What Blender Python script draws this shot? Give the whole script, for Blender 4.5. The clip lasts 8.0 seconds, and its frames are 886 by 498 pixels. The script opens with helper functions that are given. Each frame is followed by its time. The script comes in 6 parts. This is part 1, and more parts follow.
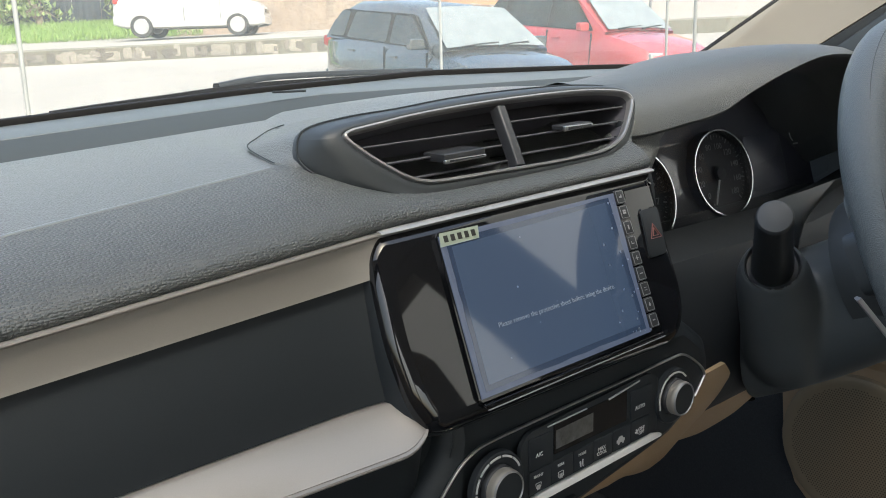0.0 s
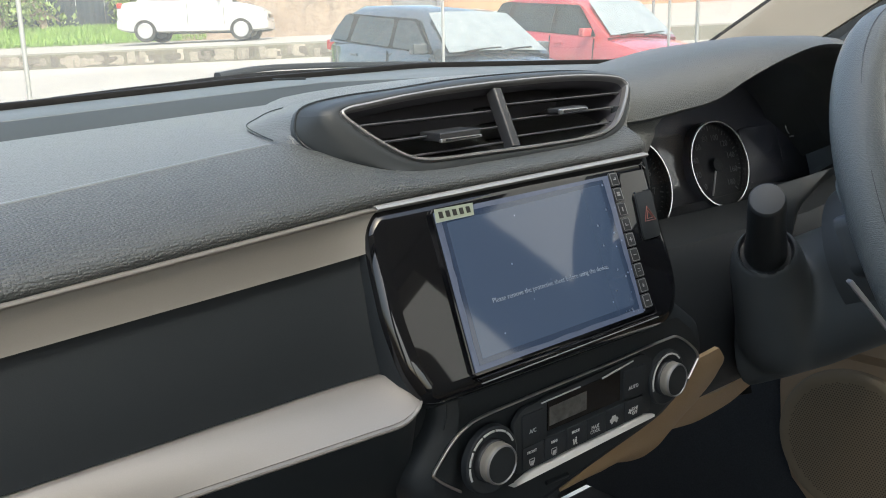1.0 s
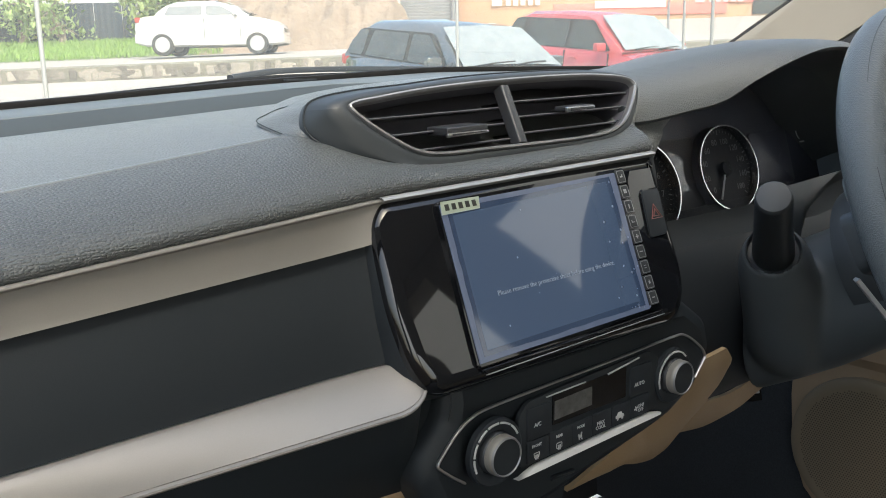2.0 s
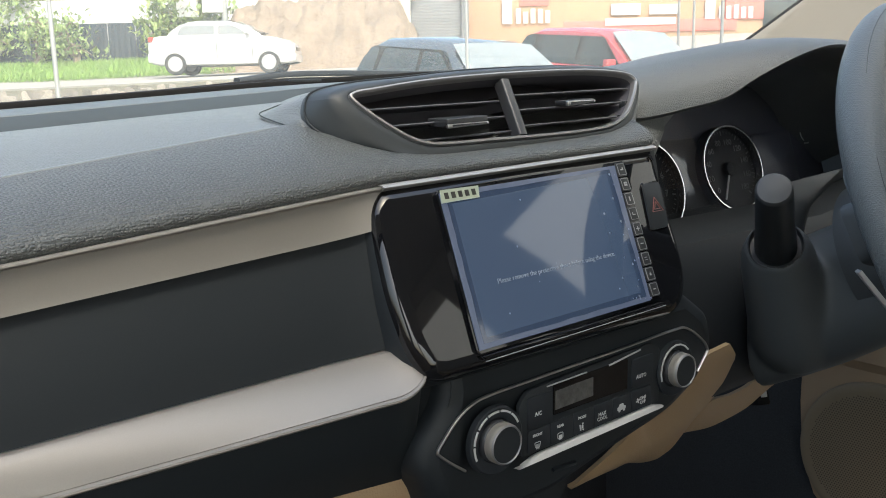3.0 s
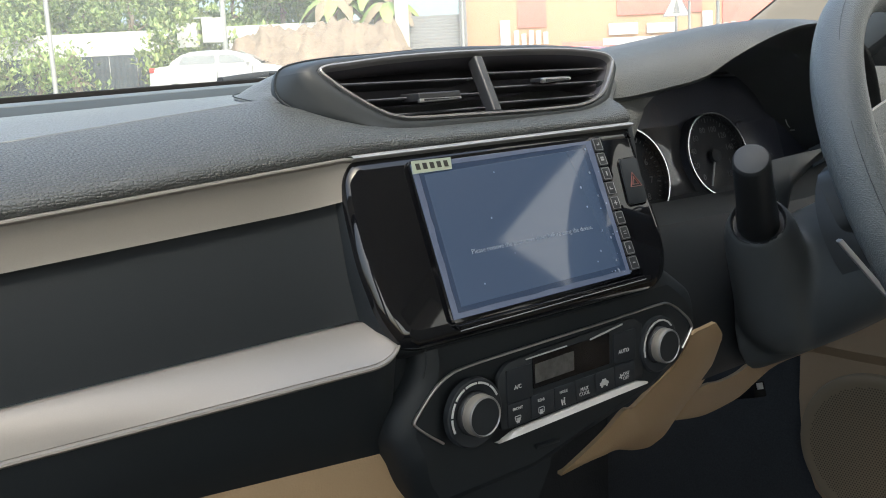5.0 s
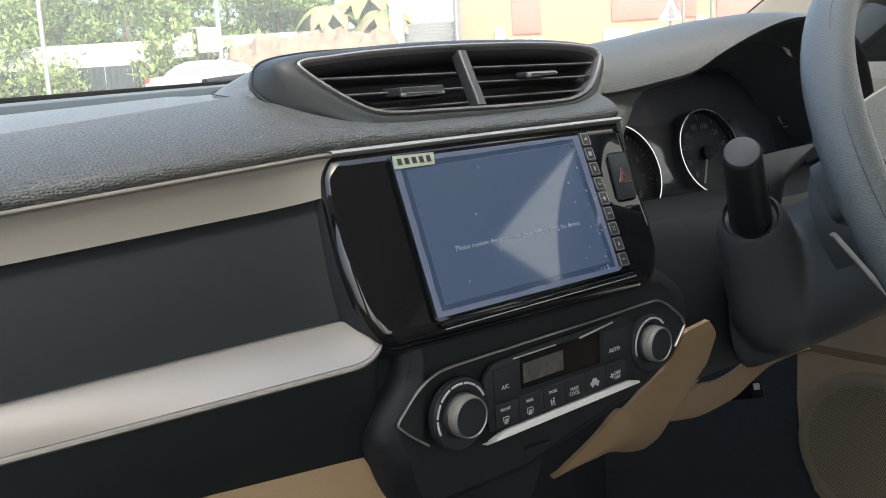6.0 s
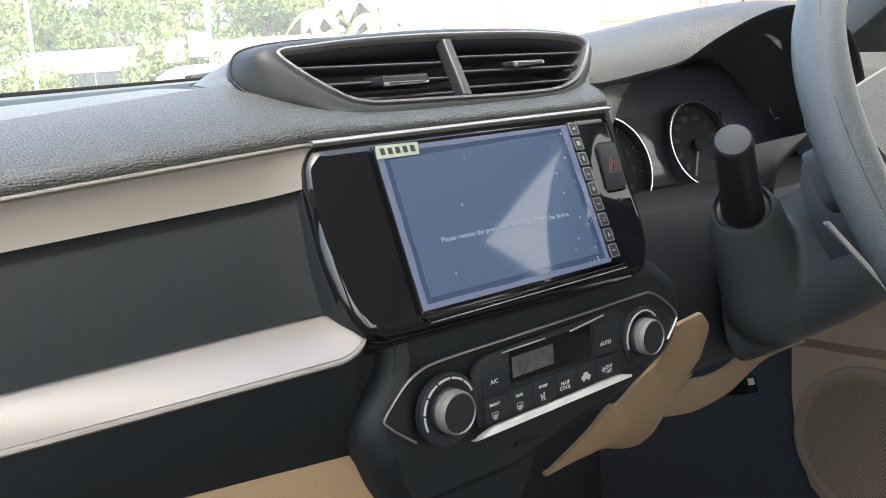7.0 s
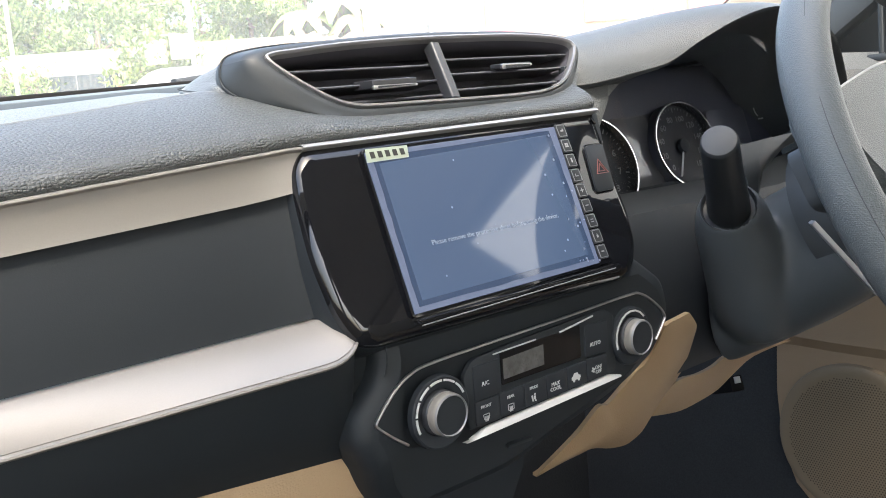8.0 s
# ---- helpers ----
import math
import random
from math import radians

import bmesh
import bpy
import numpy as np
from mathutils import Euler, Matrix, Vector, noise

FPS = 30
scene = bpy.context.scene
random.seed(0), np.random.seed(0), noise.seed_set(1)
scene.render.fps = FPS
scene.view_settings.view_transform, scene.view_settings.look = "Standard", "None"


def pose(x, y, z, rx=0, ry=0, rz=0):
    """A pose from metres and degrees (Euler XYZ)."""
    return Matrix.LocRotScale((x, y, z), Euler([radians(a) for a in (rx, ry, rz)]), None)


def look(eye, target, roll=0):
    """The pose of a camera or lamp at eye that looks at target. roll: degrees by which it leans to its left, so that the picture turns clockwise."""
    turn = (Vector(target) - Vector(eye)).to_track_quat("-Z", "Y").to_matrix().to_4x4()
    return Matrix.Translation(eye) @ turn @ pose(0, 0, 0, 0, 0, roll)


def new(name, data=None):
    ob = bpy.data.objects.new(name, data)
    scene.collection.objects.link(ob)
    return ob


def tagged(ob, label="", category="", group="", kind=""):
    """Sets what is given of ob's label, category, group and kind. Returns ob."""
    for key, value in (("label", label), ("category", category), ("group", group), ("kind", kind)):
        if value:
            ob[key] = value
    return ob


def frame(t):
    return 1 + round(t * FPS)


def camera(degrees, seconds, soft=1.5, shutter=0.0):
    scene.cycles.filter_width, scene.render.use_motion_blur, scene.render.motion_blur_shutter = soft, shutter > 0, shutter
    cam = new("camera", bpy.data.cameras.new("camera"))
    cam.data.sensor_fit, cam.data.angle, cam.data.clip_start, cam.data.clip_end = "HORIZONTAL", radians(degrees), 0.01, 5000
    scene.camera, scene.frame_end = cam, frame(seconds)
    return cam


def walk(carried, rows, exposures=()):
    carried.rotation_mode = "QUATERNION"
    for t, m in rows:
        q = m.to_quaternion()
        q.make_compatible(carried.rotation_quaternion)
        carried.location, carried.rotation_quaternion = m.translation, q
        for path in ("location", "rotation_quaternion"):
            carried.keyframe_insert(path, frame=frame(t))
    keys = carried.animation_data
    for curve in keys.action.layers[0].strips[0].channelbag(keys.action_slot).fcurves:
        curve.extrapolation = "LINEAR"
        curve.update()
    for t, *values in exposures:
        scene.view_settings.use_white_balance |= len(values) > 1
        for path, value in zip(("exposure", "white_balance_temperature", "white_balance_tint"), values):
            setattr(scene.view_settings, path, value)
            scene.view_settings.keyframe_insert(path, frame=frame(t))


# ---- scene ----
cam = camera(53.22, 8.0, soft=1.0)
PATH = [
    (0, (-0.40223, -0.33385, 1.60702), (0.87538, 1.13716, 1.15552), -1.52),
    (0.5, (-0.4054, -0.33924, 1.60107), (0.87332, 1.13196, 1.15339), -1.37),
    (1, (-0.40681, -0.34467, 1.59197), (0.86938, 1.1315, 1.15346), -1.28),
    (1.5, (-0.4081, -0.34849, 1.58645), (0.85922, 1.1391, 1.16101), -1.18),
    (3, (-0.40779, -0.36214, 1.56413), (0.83616, 1.16042, 1.19751), -1.38),
    (3.5, (-0.40662, -0.36633, 1.55589), (0.8351, 1.16108, 1.20214), -1.82),
    (4, (-0.40458, -0.37113, 1.54899), (0.83718, 1.16052, 1.21416), -2.07),
    (4.5, (-0.40176, -0.37556, 1.53979), (0.83982, 1.15849, 1.21554), -2.43),
    (6, (-0.38261, -0.37117, 1.52485), (0.86582, 1.16254, 1.22625), -3.48),
    (6.5, (-0.37702, -0.36555, 1.52002), (0.87602, 1.16455, 1.2222), -3.70),
    (7, (-0.37215, -0.365, 1.51681), (0.88804, 1.15988, 1.22244), -4.08),
    (7.5, (-0.3759, -0.36637, 1.51743), (0.89922, 1.14589, 1.22221), -4.26),
    (8, (-0.37551, -0.36408, 1.51818), (0.91119, 1.13846, 1.22355), -4.41),
]
walk(cam, [(t, look(eye, target, roll)) for t, eye, target, roll in PATH], exposures=[(0.0, 2.12, 6450, 3), (4.5, 2.24, 6450, 3), (6.0, 2.38, 6450, 4), (6.5, 2.72, 6450, 5), (7.0, 2.96, 6450, 6), (8.0, 3.15, 6450, 7)])

# ---- world, sun ----
world = bpy.data.worlds.new("sky")
scene.world = world
world.use_nodes = True
wn = world.node_tree
bg = wn.nodes["Background"]
sky = wn.nodes.new("ShaderNodeTexSky")
sky.sky_type = "NISHITA"
sky.sun_disc = False
sky.sun_elevation, sky.sun_rotation = radians(55), radians(200)
sky.dust_density, sky.ozone_density = 6.0, 0.3
wn.links.new(sky.outputs[0], bg.inputs[0])
bg.inputs[1].default_value = 0.13
sun_data = bpy.data.lights.new("sun", "SUN")
sun_data.energy, sun_data.angle, sun_data.color = 0.8, radians(12), (1.0, 0.96, 0.9)
sun = new("sun", sun_data)
sun.matrix_world = look((-4, -9, 14), (0, 2, 0))

# ---- materials ----
MATS = {}


def mat(name, color, rough=0.5, metal=0.0, grain=0.0, grain_size=0.003, bump=0.0, bump_size=0.002, kind="noise",
        var=0.12, var_size=0.15, emit=None, emit_power=0.0, coat=0.0, spec=0.5, rough_var=0.1, island=0.0, each=0.0):
    """A node material: colour with a fine and a coarse variation, roughness variation and a fine relief."""
    m = bpy.data.materials.new(name)
    m.use_nodes = True
    nt = m.node_tree
    b = nt.nodes["Principled BSDF"]
    co = nt.nodes.new("ShaderNodeTexCoord")

    def noise_node(size, detail=3.0):
        n = nt.nodes.new("ShaderNodeTexNoise")
        n.inputs["Scale"].default_value = 1.0 / size
        n.inputs["Detail"].default_value = detail
        nt.links.new(co.outputs["Object"], n.inputs["Vector"])
        return n

    def mixed(fac, a, c):
        n = nt.nodes.new("ShaderNodeMix")
        n.data_type = "RGBA"
        nt.links.new(fac, n.inputs[0])
        n.inputs[6].default_value, n.inputs[7].default_value = (*a, 1), (*c, 1)
        return n

    lo = tuple(c * (1 - var) for c in color)
    hi = tuple(min(1, c * (1 + var)) for c in color)
    big = noise_node(var_size)
    base = mixed(big.outputs[0], lo, hi)
    out = base.outputs[2]
    if grain > 0:
        fine = noise_node(grain_size, 2.0)
        g = nt.nodes.new("ShaderNodeMix")
        g.data_type, g.blend_type = "RGBA", "MULTIPLY"
        g.inputs[0].default_value = 1.0
        gm = mixed(fine.outputs[0], (1 - grain,) * 3, (1 + grain,) * 3)
        nt.links.new(out, g.inputs[6])
        nt.links.new(gm.outputs[2], g.inputs[7])
        out = g.outputs[2]
    if island > 0:
        geo = nt.nodes.new("ShaderNodeNewGeometry")
        k = mixed(geo.outputs["Random Per Island"], (1 - island,) * 3, (1 + island, 1 + island * 0.8, 1 + island * 0.5))
        g = nt.nodes.new("ShaderNodeMix")
        g.data_type, g.blend_type = "RGBA", "MULTIPLY"
        g.inputs[0].default_value = 1.0
        nt.links.new(out, g.inputs[6])
        nt.links.new(k.outputs[2], g.inputs[7])
        out = g.outputs[2]
    if each > 0:
        info = nt.nodes.new("ShaderNodeObjectInfo")
        k = mixed(info.outputs["Random"], (1 - each,) * 3, (1 + each,) * 3)
        g = nt.nodes.new("ShaderNodeMix")
        g.data_type, g.blend_type = "RGBA", "MULTIPLY"
        g.inputs[0].default_value = 1.0
        nt.links.new(out, g.inputs[6])
        nt.links.new(k.outputs[2], g.inputs[7])
        out = g.outputs[2]
    nt.links.new(out, b.inputs["Base Color"])
    rr = nt.nodes.new("ShaderNodeMapRange")
    rr.inputs[3].default_value, rr.inputs[4].default_value = max(0.0, rough - rough_var * rough), min(1.0, rough + rough_var * rough)
    nt.links.new(noise_node(var_size * 0.4).outputs[0], rr.inputs[0])
    nt.links.new(rr.outputs[0], b.inputs["Roughness"])
    b.inputs["Metallic"].default_value = metal
    b.inputs["Specular IOR Level"].default_value = spec
    b.inputs["Coat Weight"].default_value = coat
    b.inputs["Coat Roughness"].default_value = 0.03
    if bump > 0:
        if kind == "leather":
            t = nt.nodes.new("ShaderNodeTexVoronoi")
            t.feature = "F1"
            t.inputs["Scale"].default_value = 1.0 / bump_size
            t.inputs["Randomness"].default_value = 0.62
            wob = noise_node(bump_size * 2.2, 2.0)
            add = nt.nodes.new("ShaderNodeMixRGB")
            add.blend_type = "ADD"
            add.inputs[0].default_value = bump_size * 0.25
            st = nt.nodes.new("ShaderNodeVectorMath")
            st.operation = "MULTIPLY"
            st.inputs[1].default_value = (0.68, 1.0, 1.0)
            nt.links.new(co.outputs["Object"], st.inputs[0])
            nt.links.new(st.outputs[0], add.inputs[1])
            nt.links.new(wob.outputs[1], add.inputs[2])
            nt.links.new(add.outputs[0], t.inputs["Vector"])
            mr = nt.nodes.new("ShaderNodeMapRange")
            mr.interpolation_type = "SMOOTHSTEP"
            mr.inputs[1].default_value, mr.inputs[2].default_value = 0.28, 0.66
            mr.inputs[3].default_value, mr.inputs[4].default_value = 1.0, 0.0
            nt.links.new(t.outputs["Distance"], mr.inputs[0])
            h = mr.outputs[0]
        else:
            h = noise_node(bump_size, 3.0).outputs[0]
        bn = nt.nodes.new("ShaderNodeBump")
        bn.inputs["Strength"].default_value = bump
        bn.inputs["Distance"].default_value = bump_size * (0.42 if kind == "leather" else 0.5)
        nt.links.new(h, bn.inputs["Height"])
        nt.links.new(bn.outputs[0], b.inputs["Normal"])
    if emit:
        b.inputs["Emission Color"].default_value = (*emit, 1)
        b.inputs["Emission Strength"].default_value = emit_power
    MATS[name] = m
    return m


def clear_glass(name, tint=(0.97, 0.98, 0.97), base=0.05, veil=0.0, veil_color=(0.9, 0.9, 0.88)):
    """Thin clear glass: it lets the view through and mirrors by the angle."""
    m = bpy.data.materials.new(name)
    m.use_nodes = True
    nt = m.node_tree
    nt.nodes.remove(nt.nodes["Principled BSDF"])
    tr, gl = nt.nodes.new("ShaderNodeBsdfTransparent"), nt.nodes.new("ShaderNodeBsdfGlossy")
    lw, mx = nt.nodes.new("ShaderNodeLayerWeight"), nt.nodes.new("ShaderNodeMixShader")
    pw, ma = nt.nodes.new("ShaderNodeMath"), nt.nodes.new("ShaderNodeMath")
    tr.inputs[0].default_value = (*tint, 1)
    gl.inputs["Roughness"].default_value = 0.01
    lw.inputs[0].default_value = 0.5
    pw.operation, pw.inputs[1].default_value = "POWER", 5.0
    ma.operation, ma.inputs[1].default_value, ma.inputs[2].default_value = "MULTIPLY_ADD", 0.9, base
    nt.links.new(lw.outputs["Facing"], pw.inputs[0])
    nt.links.new(pw.outputs[0], ma.inputs[0])
    nt.links.new(ma.outputs[0], mx.inputs[0])
    nt.links.new(tr.outputs[0], mx.inputs[1])
    nt.links.new(gl.outputs[0], mx.inputs[2])
    end = mx
    # pale translucent share: haze and glare put into the glass itself
    if veil > 0:
        dm, tl, nz, mr = nt.nodes.new("ShaderNodeMixShader"), nt.nodes.new("ShaderNodeBsdfTranslucent"), nt.nodes.new("ShaderNodeTexNoise"), nt.nodes.new("ShaderNodeMapRange")
        nz.inputs["Scale"].default_value = 9.0
        mr.inputs[3].default_value, mr.inputs[4].default_value = veil * 0.7, veil * 1.3
        tl.inputs[0].default_value = (*veil_color, 1)
        nt.links.new(nz.outputs[0], mr.inputs[0])
        nt.links.new(mr.outputs[0], dm.inputs[0])
        nt.links.new(mx.outputs[0], dm.inputs[1])
        nt.links.new(tl.outputs[0], dm.inputs[2])
        end = dm
    nt.links.new(end.outputs[0], nt.nodes["Material Output"].inputs[0])
    return m


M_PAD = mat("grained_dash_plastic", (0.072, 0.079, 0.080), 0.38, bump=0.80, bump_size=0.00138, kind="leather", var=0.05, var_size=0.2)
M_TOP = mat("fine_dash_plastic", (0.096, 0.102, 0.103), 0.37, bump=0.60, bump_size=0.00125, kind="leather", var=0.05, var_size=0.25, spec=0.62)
M_HOUSING = mat("smooth_dark_plastic", (0.028, 0.033, 0.037), 0.46, bump=0.08, bump_size=0.0006, var=0.05, spec=0.4)
M_DARK = mat("dark_insert_plastic", (0.0158, 0.0198, 0.0236), 0.55, bump=0.15, bump_size=0.0007, var=0.10, spec=0.28)
M_BLACK = mat("matt_black_plastic", (0.0175, 0.0215, 0.0255), 0.55, bump=0.1, bump_size=0.0007, var=0.1, spec=0.3)
# paler than the pads: the crease's highlight is put into this colour
M_BEAD = mat("crease_highlight_plastic", (0.135, 0.146, 0.149), 0.32, var=0.05)
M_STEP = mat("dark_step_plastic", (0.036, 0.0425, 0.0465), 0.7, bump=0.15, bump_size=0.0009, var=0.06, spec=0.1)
M_RING = mat("satin_grey_ring", (0.26, 0.26, 0.265), 0.40, metal=0.55, var=0.03)
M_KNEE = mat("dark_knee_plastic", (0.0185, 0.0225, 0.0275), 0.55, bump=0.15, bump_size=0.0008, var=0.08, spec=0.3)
M_BOSS = mat("stalk_pod_plastic", (0.066, 0.075, 0.081), 0.5, bump=0.12, bump_size=0.0008, var=0.06, spec=0.35)
M_EDGE = mat("pale_edge_satin", (0.285, 0.285, 0.285), 0.45, metal=0.15, var=0.03)
M_SKIRT = mat("champagne_knob_silver", (0.30, 0.285, 0.255), 0.4, metal=0.3, var=0.04)
M_VENTSLAT = mat("grey_vent_slat", (0.058, 0.060, 0.068), 0.42, var=0.08)
M_THROAT = mat("dark_throat_plastic", (0.066, 0.066, 0.080), 0.5, var=0.1)
M_LEDGE = mat("ledge_plastic", (0.066, 0.075, 0.078), 0.45, bump=0.2, bump_size=0.0009, var=0.05)
M_SEAT = mat("beige_seat_cloth", (0.36, 0.29, 0.21), 0.9, grain=0.15, grain_size=0.002, bump=0.3, bump_size=0.002, var=0.06)
M_SLAT = mat("vent_slat_plastic", (0.030, 0.032, 0.036), 0.38, var=0.08)
M_GLOSS = mat("piano_black", (0.0065, 0.0070, 0.0085), 0.03, var=0.1, rough_var=0.3, spec=0.50)
M_SILVER = mat("satin_silver_paint", (0.278, 0.262, 0.244), 0.45, metal=0.4, grain=0.05, grain_size=0.0006, var=0.03, bump=0.03, bump_size=0.0005)
M_CHROME = mat("satin_chrome", (0.66, 0.66, 0.66), 0.30, metal=1.0, var=0.03)
M_BEIGE = mat("beige_plastic", (0.385, 0.272, 0.158), 0.5, bump=0.25, bump_size=0.0012, kind="leather", var=0.05)
M_BEIGE_DOOR = mat("beige_door_plastic", (0.36, 0.262, 0.165), 0.55, bump=0.25, bump_size=0.0012, kind="leather", var=0.06)
# door tan darkened: shade and the unresolved holes put into the grille's colour
M_GRILLE = mat("shaded_grille_plastic", (0.245, 0.195, 0.128), 0.6, bump=0.2, bump_size=0.0012, var=0.06)
M_LINING = mat("beige_woven_lining", (0.27, 0.262, 0.24), 0.9, grain=0.15, grain_size=0.0012, bump=0.2, bump_size=0.0012, var=0.05)
M_WHEEL = mat("grained_wheel_skin", (0.115, 0.128, 0.130), 0.38, bump=0.5, bump_size=0.00115, kind="leather", var=0.05)
M_COLUMN = mat("column_plastic", (0.037, 0.043, 0.047), 0.5, bump=0.15, bump_size=0.0008, var=0.06)
M_CARPET = mat("black_carpet", (0.045, 0.049, 0.053), 0.95, grain=0.3, grain_size=0.002, bump=0.5, bump_size=0.003, var=0.2, spec=0.2)
M_RUBBER = mat("black_rubber", (0.007, 0.007, 0.0075), 0.7, var=0.1, spec=0.15)
M_SCREEN = mat("lit_display", (0.02, 0.025, 0.035), 0.05, var=0.04, emit=(0.17, 0.26, 0.46), emit_power=0.054, rough_var=0.3, spec=0.7)
M_FILM = mat("hazy_film_edge", (0.06, 0.065, 0.085), 0.2, var=0.25, var_size=0.01, emit=(0.20, 0.27, 0.46), emit_power=0.052)
M_BORDER = mat("dark_display_border", (0.012, 0.016, 0.028), 0.06, var=0.1, emit=(0.12, 0.19, 0.35), emit_power=0.045, spec=0.7)
M_DIALRING = mat("bright_dial_ring", (0.62, 0.62, 0.63), 0.18, metal=1.0, var=0.02)
M_SMOKE = mat("smoked_window", (0.008, 0.008, 0.009), 0.12, var=0.2, spec=0.3)
M_STALK = mat("stalk_plastic", (0.019, 0.022, 0.025), 0.45, var=0.06)
M_STALKCAP = mat("stalk_cap_plastic", (0.030, 0.034, 0.037), 0.5, var=0.06)
# darker copy of the fine dash plastic, the hood's shade in its colour
M_HOOD = mat("shaded_hood_plastic", (0.060, 0.067, 0.070), 0.45, bump=0.38, bump_size=0.00105, kind="leather", var=0.05, var_size=0.25)
M_KEYRIM = mat("grey_key_outline", (0.26, 0.265, 0.27), 0.5, var=0.1)
M_KEYICON = mat("key_icon_print", (0.36, 0.365, 0.37), 0.5, var=0.1)
M_BUBBLE = mat("film_bubble", (0.16, 0.19, 0.25), 0.15, var=0.1)
M_STICKER = mat("cream_sticker", (0.30, 0.345, 0.275), 0.6, var=0.03)
M_HOLE = mat("grille_hole_shade", (0.10, 0.075, 0.05), 0.8, var=0.1)
M_INK = mat("dark_print", (0.015, 0.015, 0.012), 0.6)
M_WHITE = mat("white_print", (0.48, 0.49, 0.49), 0.6, var=0.03)
M_GREYPRINT = mat("grey_print", (0.45, 0.45, 0.46), 0.6, var=0.03)
M_LETTERS = mat("display_letters", (0.26, 0.29, 0.33), 0.4, emit=(0.5, 0.6, 0.8), emit_power=0.022)
M_RED = mat("red_triangle", (0.24, 0.09, 0.08), 0.4, var=0.05)
M_LCD = mat("grey_lcd", (0.079, 0.080, 0.078), 0.22, var=0.5, var_size=0.005, bump=0.6, bump_size=0.004)
M_DIAL = mat("dial_face", (0.009, 0.011, 0.015), 0.5, var=0.1, spec=0.2)
M_RECESS = mat("cluster_backing", (0.046, 0.050, 0.068), 0.4, var=0.1)
M_SATIN = mat("satin_silver_bar", (0.58, 0.58, 0.57), 0.38, metal=0.25, var=0.04)
M_GREYTRIM = mat("cluster_grey_panel", (0.11, 0.11, 0.113), 0.12, var=0.05, spec=1.0)
M_DIALPRINT = mat("dial_print", (0.13, 0.133, 0.14), 0.6, var=0.05)
M_NEEDLE = mat("needle", (0.5, 0.5, 0.5), 0.4)
# both panes carry a painted veil of glare, strongest in the front glass
M_GLASS = clear_glass("windscreen_glass", veil=0.015)
M_FRONTGLASS = clear_glass("veiled_front_glass", (0.97, 0.98, 0.97), base=0.02, veil=0.115, veil_color=(0.93, 0.90, 0.80))
M_PILLAR = mat("beige_pillar_plastic", (0.47, 0.42, 0.345), 0.7, bump=0.15, bump_size=0.001, var=0.05)
M_PADDLE = mat("satin_paddle_metal", (0.45, 0.45, 0.45), 0.38, metal=0.4, var=0.03)
# the lens has a faint bluish veil of glare mixed in
M_LENS = clear_glass("cluster_lens", (0.93, 0.94, 0.97), base=0.035, veil=0.03, veil_color=(0.75, 0.8, 0.95))

# outdoor materials
M_PAINT_GREY = mat("silver_blue_car_paint", (0.081, 0.094, 0.104), 0.25, metal=0.5, coat=1.0, var=0.03)
M_PAINT_RED = mat("red_car_paint", (0.432, 0.060, 0.066), 0.25, metal=0.15, coat=1.0, var=0.03)
M_PAINT_WHITE = mat("white_car_paint", (0.42, 0.42, 0.42), 0.3, coat=1.0, var=0.02)
M_CARGLASS = mat("dark_car_glass", (0.020, 0.027, 0.025), 0.05, var=0.3, spec=0.45)
M_CARSIDE = mat("grey_car_glass", (0.15, 0.16, 0.17), 0.08, var=0.2, spec=0.5)
# windscreens of the parked cars: their pale reflection is in the base colour
M_CARSCREEN = mat("sky_pale_car_glass", (0.20, 0.22, 0.23), 0.08, var=0.25, spec=0.7)
M_TYRE = mat("tyre", (0.03, 0.03, 0.03), 0.8)
M_RIM = mat("wheel_cover", (0.45, 0.45, 0.46), 0.35, metal=0.6)
M_LAMP = mat("lamp_glass", (0.30, 0.31, 0.31), 0.1)
M_TAIL = mat("tail_lamp", (0.4, 0.04, 0.03), 0.2)
M_ASPHALT = mat("pale_forecourt", (0.25, 0.236, 0.222), 0.9, grain=0.25, grain_size=0.03, var=0.14, var_size=2.0, bump=0.3, bump_size=0.02)
M_ROAD = mat("dusty_road", (0.27, 0.256, 0.236), 0.9, grain=0.2, grain_size=0.03, var=0.1, var_size=2.5, bump=0.3, bump_size=0.02)
M_STONE = mat("rough_stone", (0.22, 0.195, 0.165), 0.9, each=0.55, grain=0.35, grain_size=0.02, var=0.3, var_size=0.4, bump=0.6, bump_size=0.05)
M_MORTAR = mat("mossy_mortar", (0.15, 0.14, 0.11), 0.95, grain=0.3, grain_size=0.05, var=0.3, var_size=0.5, bump=0.5, bump_size=0.04)
M_SAND = mat("sandy_soil", (0.19, 0.145, 0.112), 0.95, grain=0.3, grain_size=0.06, var=0.35, var_size=0.7, bump=0.8, bump_size=0.2)
M_GRASS = mat("fresh_grass", (0.19, 0.31, 0.065), 0.7, island=0.12, var=0.2, var_size=1.5)
M_LEAF = mat("green_leaves", (0.185, 0.265, 0.085), 0.6, island=0.3, var=0.3, var_size=1.2)
M_LEAF_PALE = mat("pale_banana_leaves", (0.17, 0.235, 0.075), 0.55, island=0.4, var=0.2, var_size=0.8)
M_BARK = mat("pale_bark", (0.20, 0.16, 0.115), 0.9, grain=0.3, grain_size=0.05, var=0.25, bump=0.5, bump_size=0.04)
M_SHEET = mat("blue_grey_sheet", (0.017, 0.027, 0.039), 0.5, grain=0.15, grain_size=0.2, var=0.2, var_size=0.8)
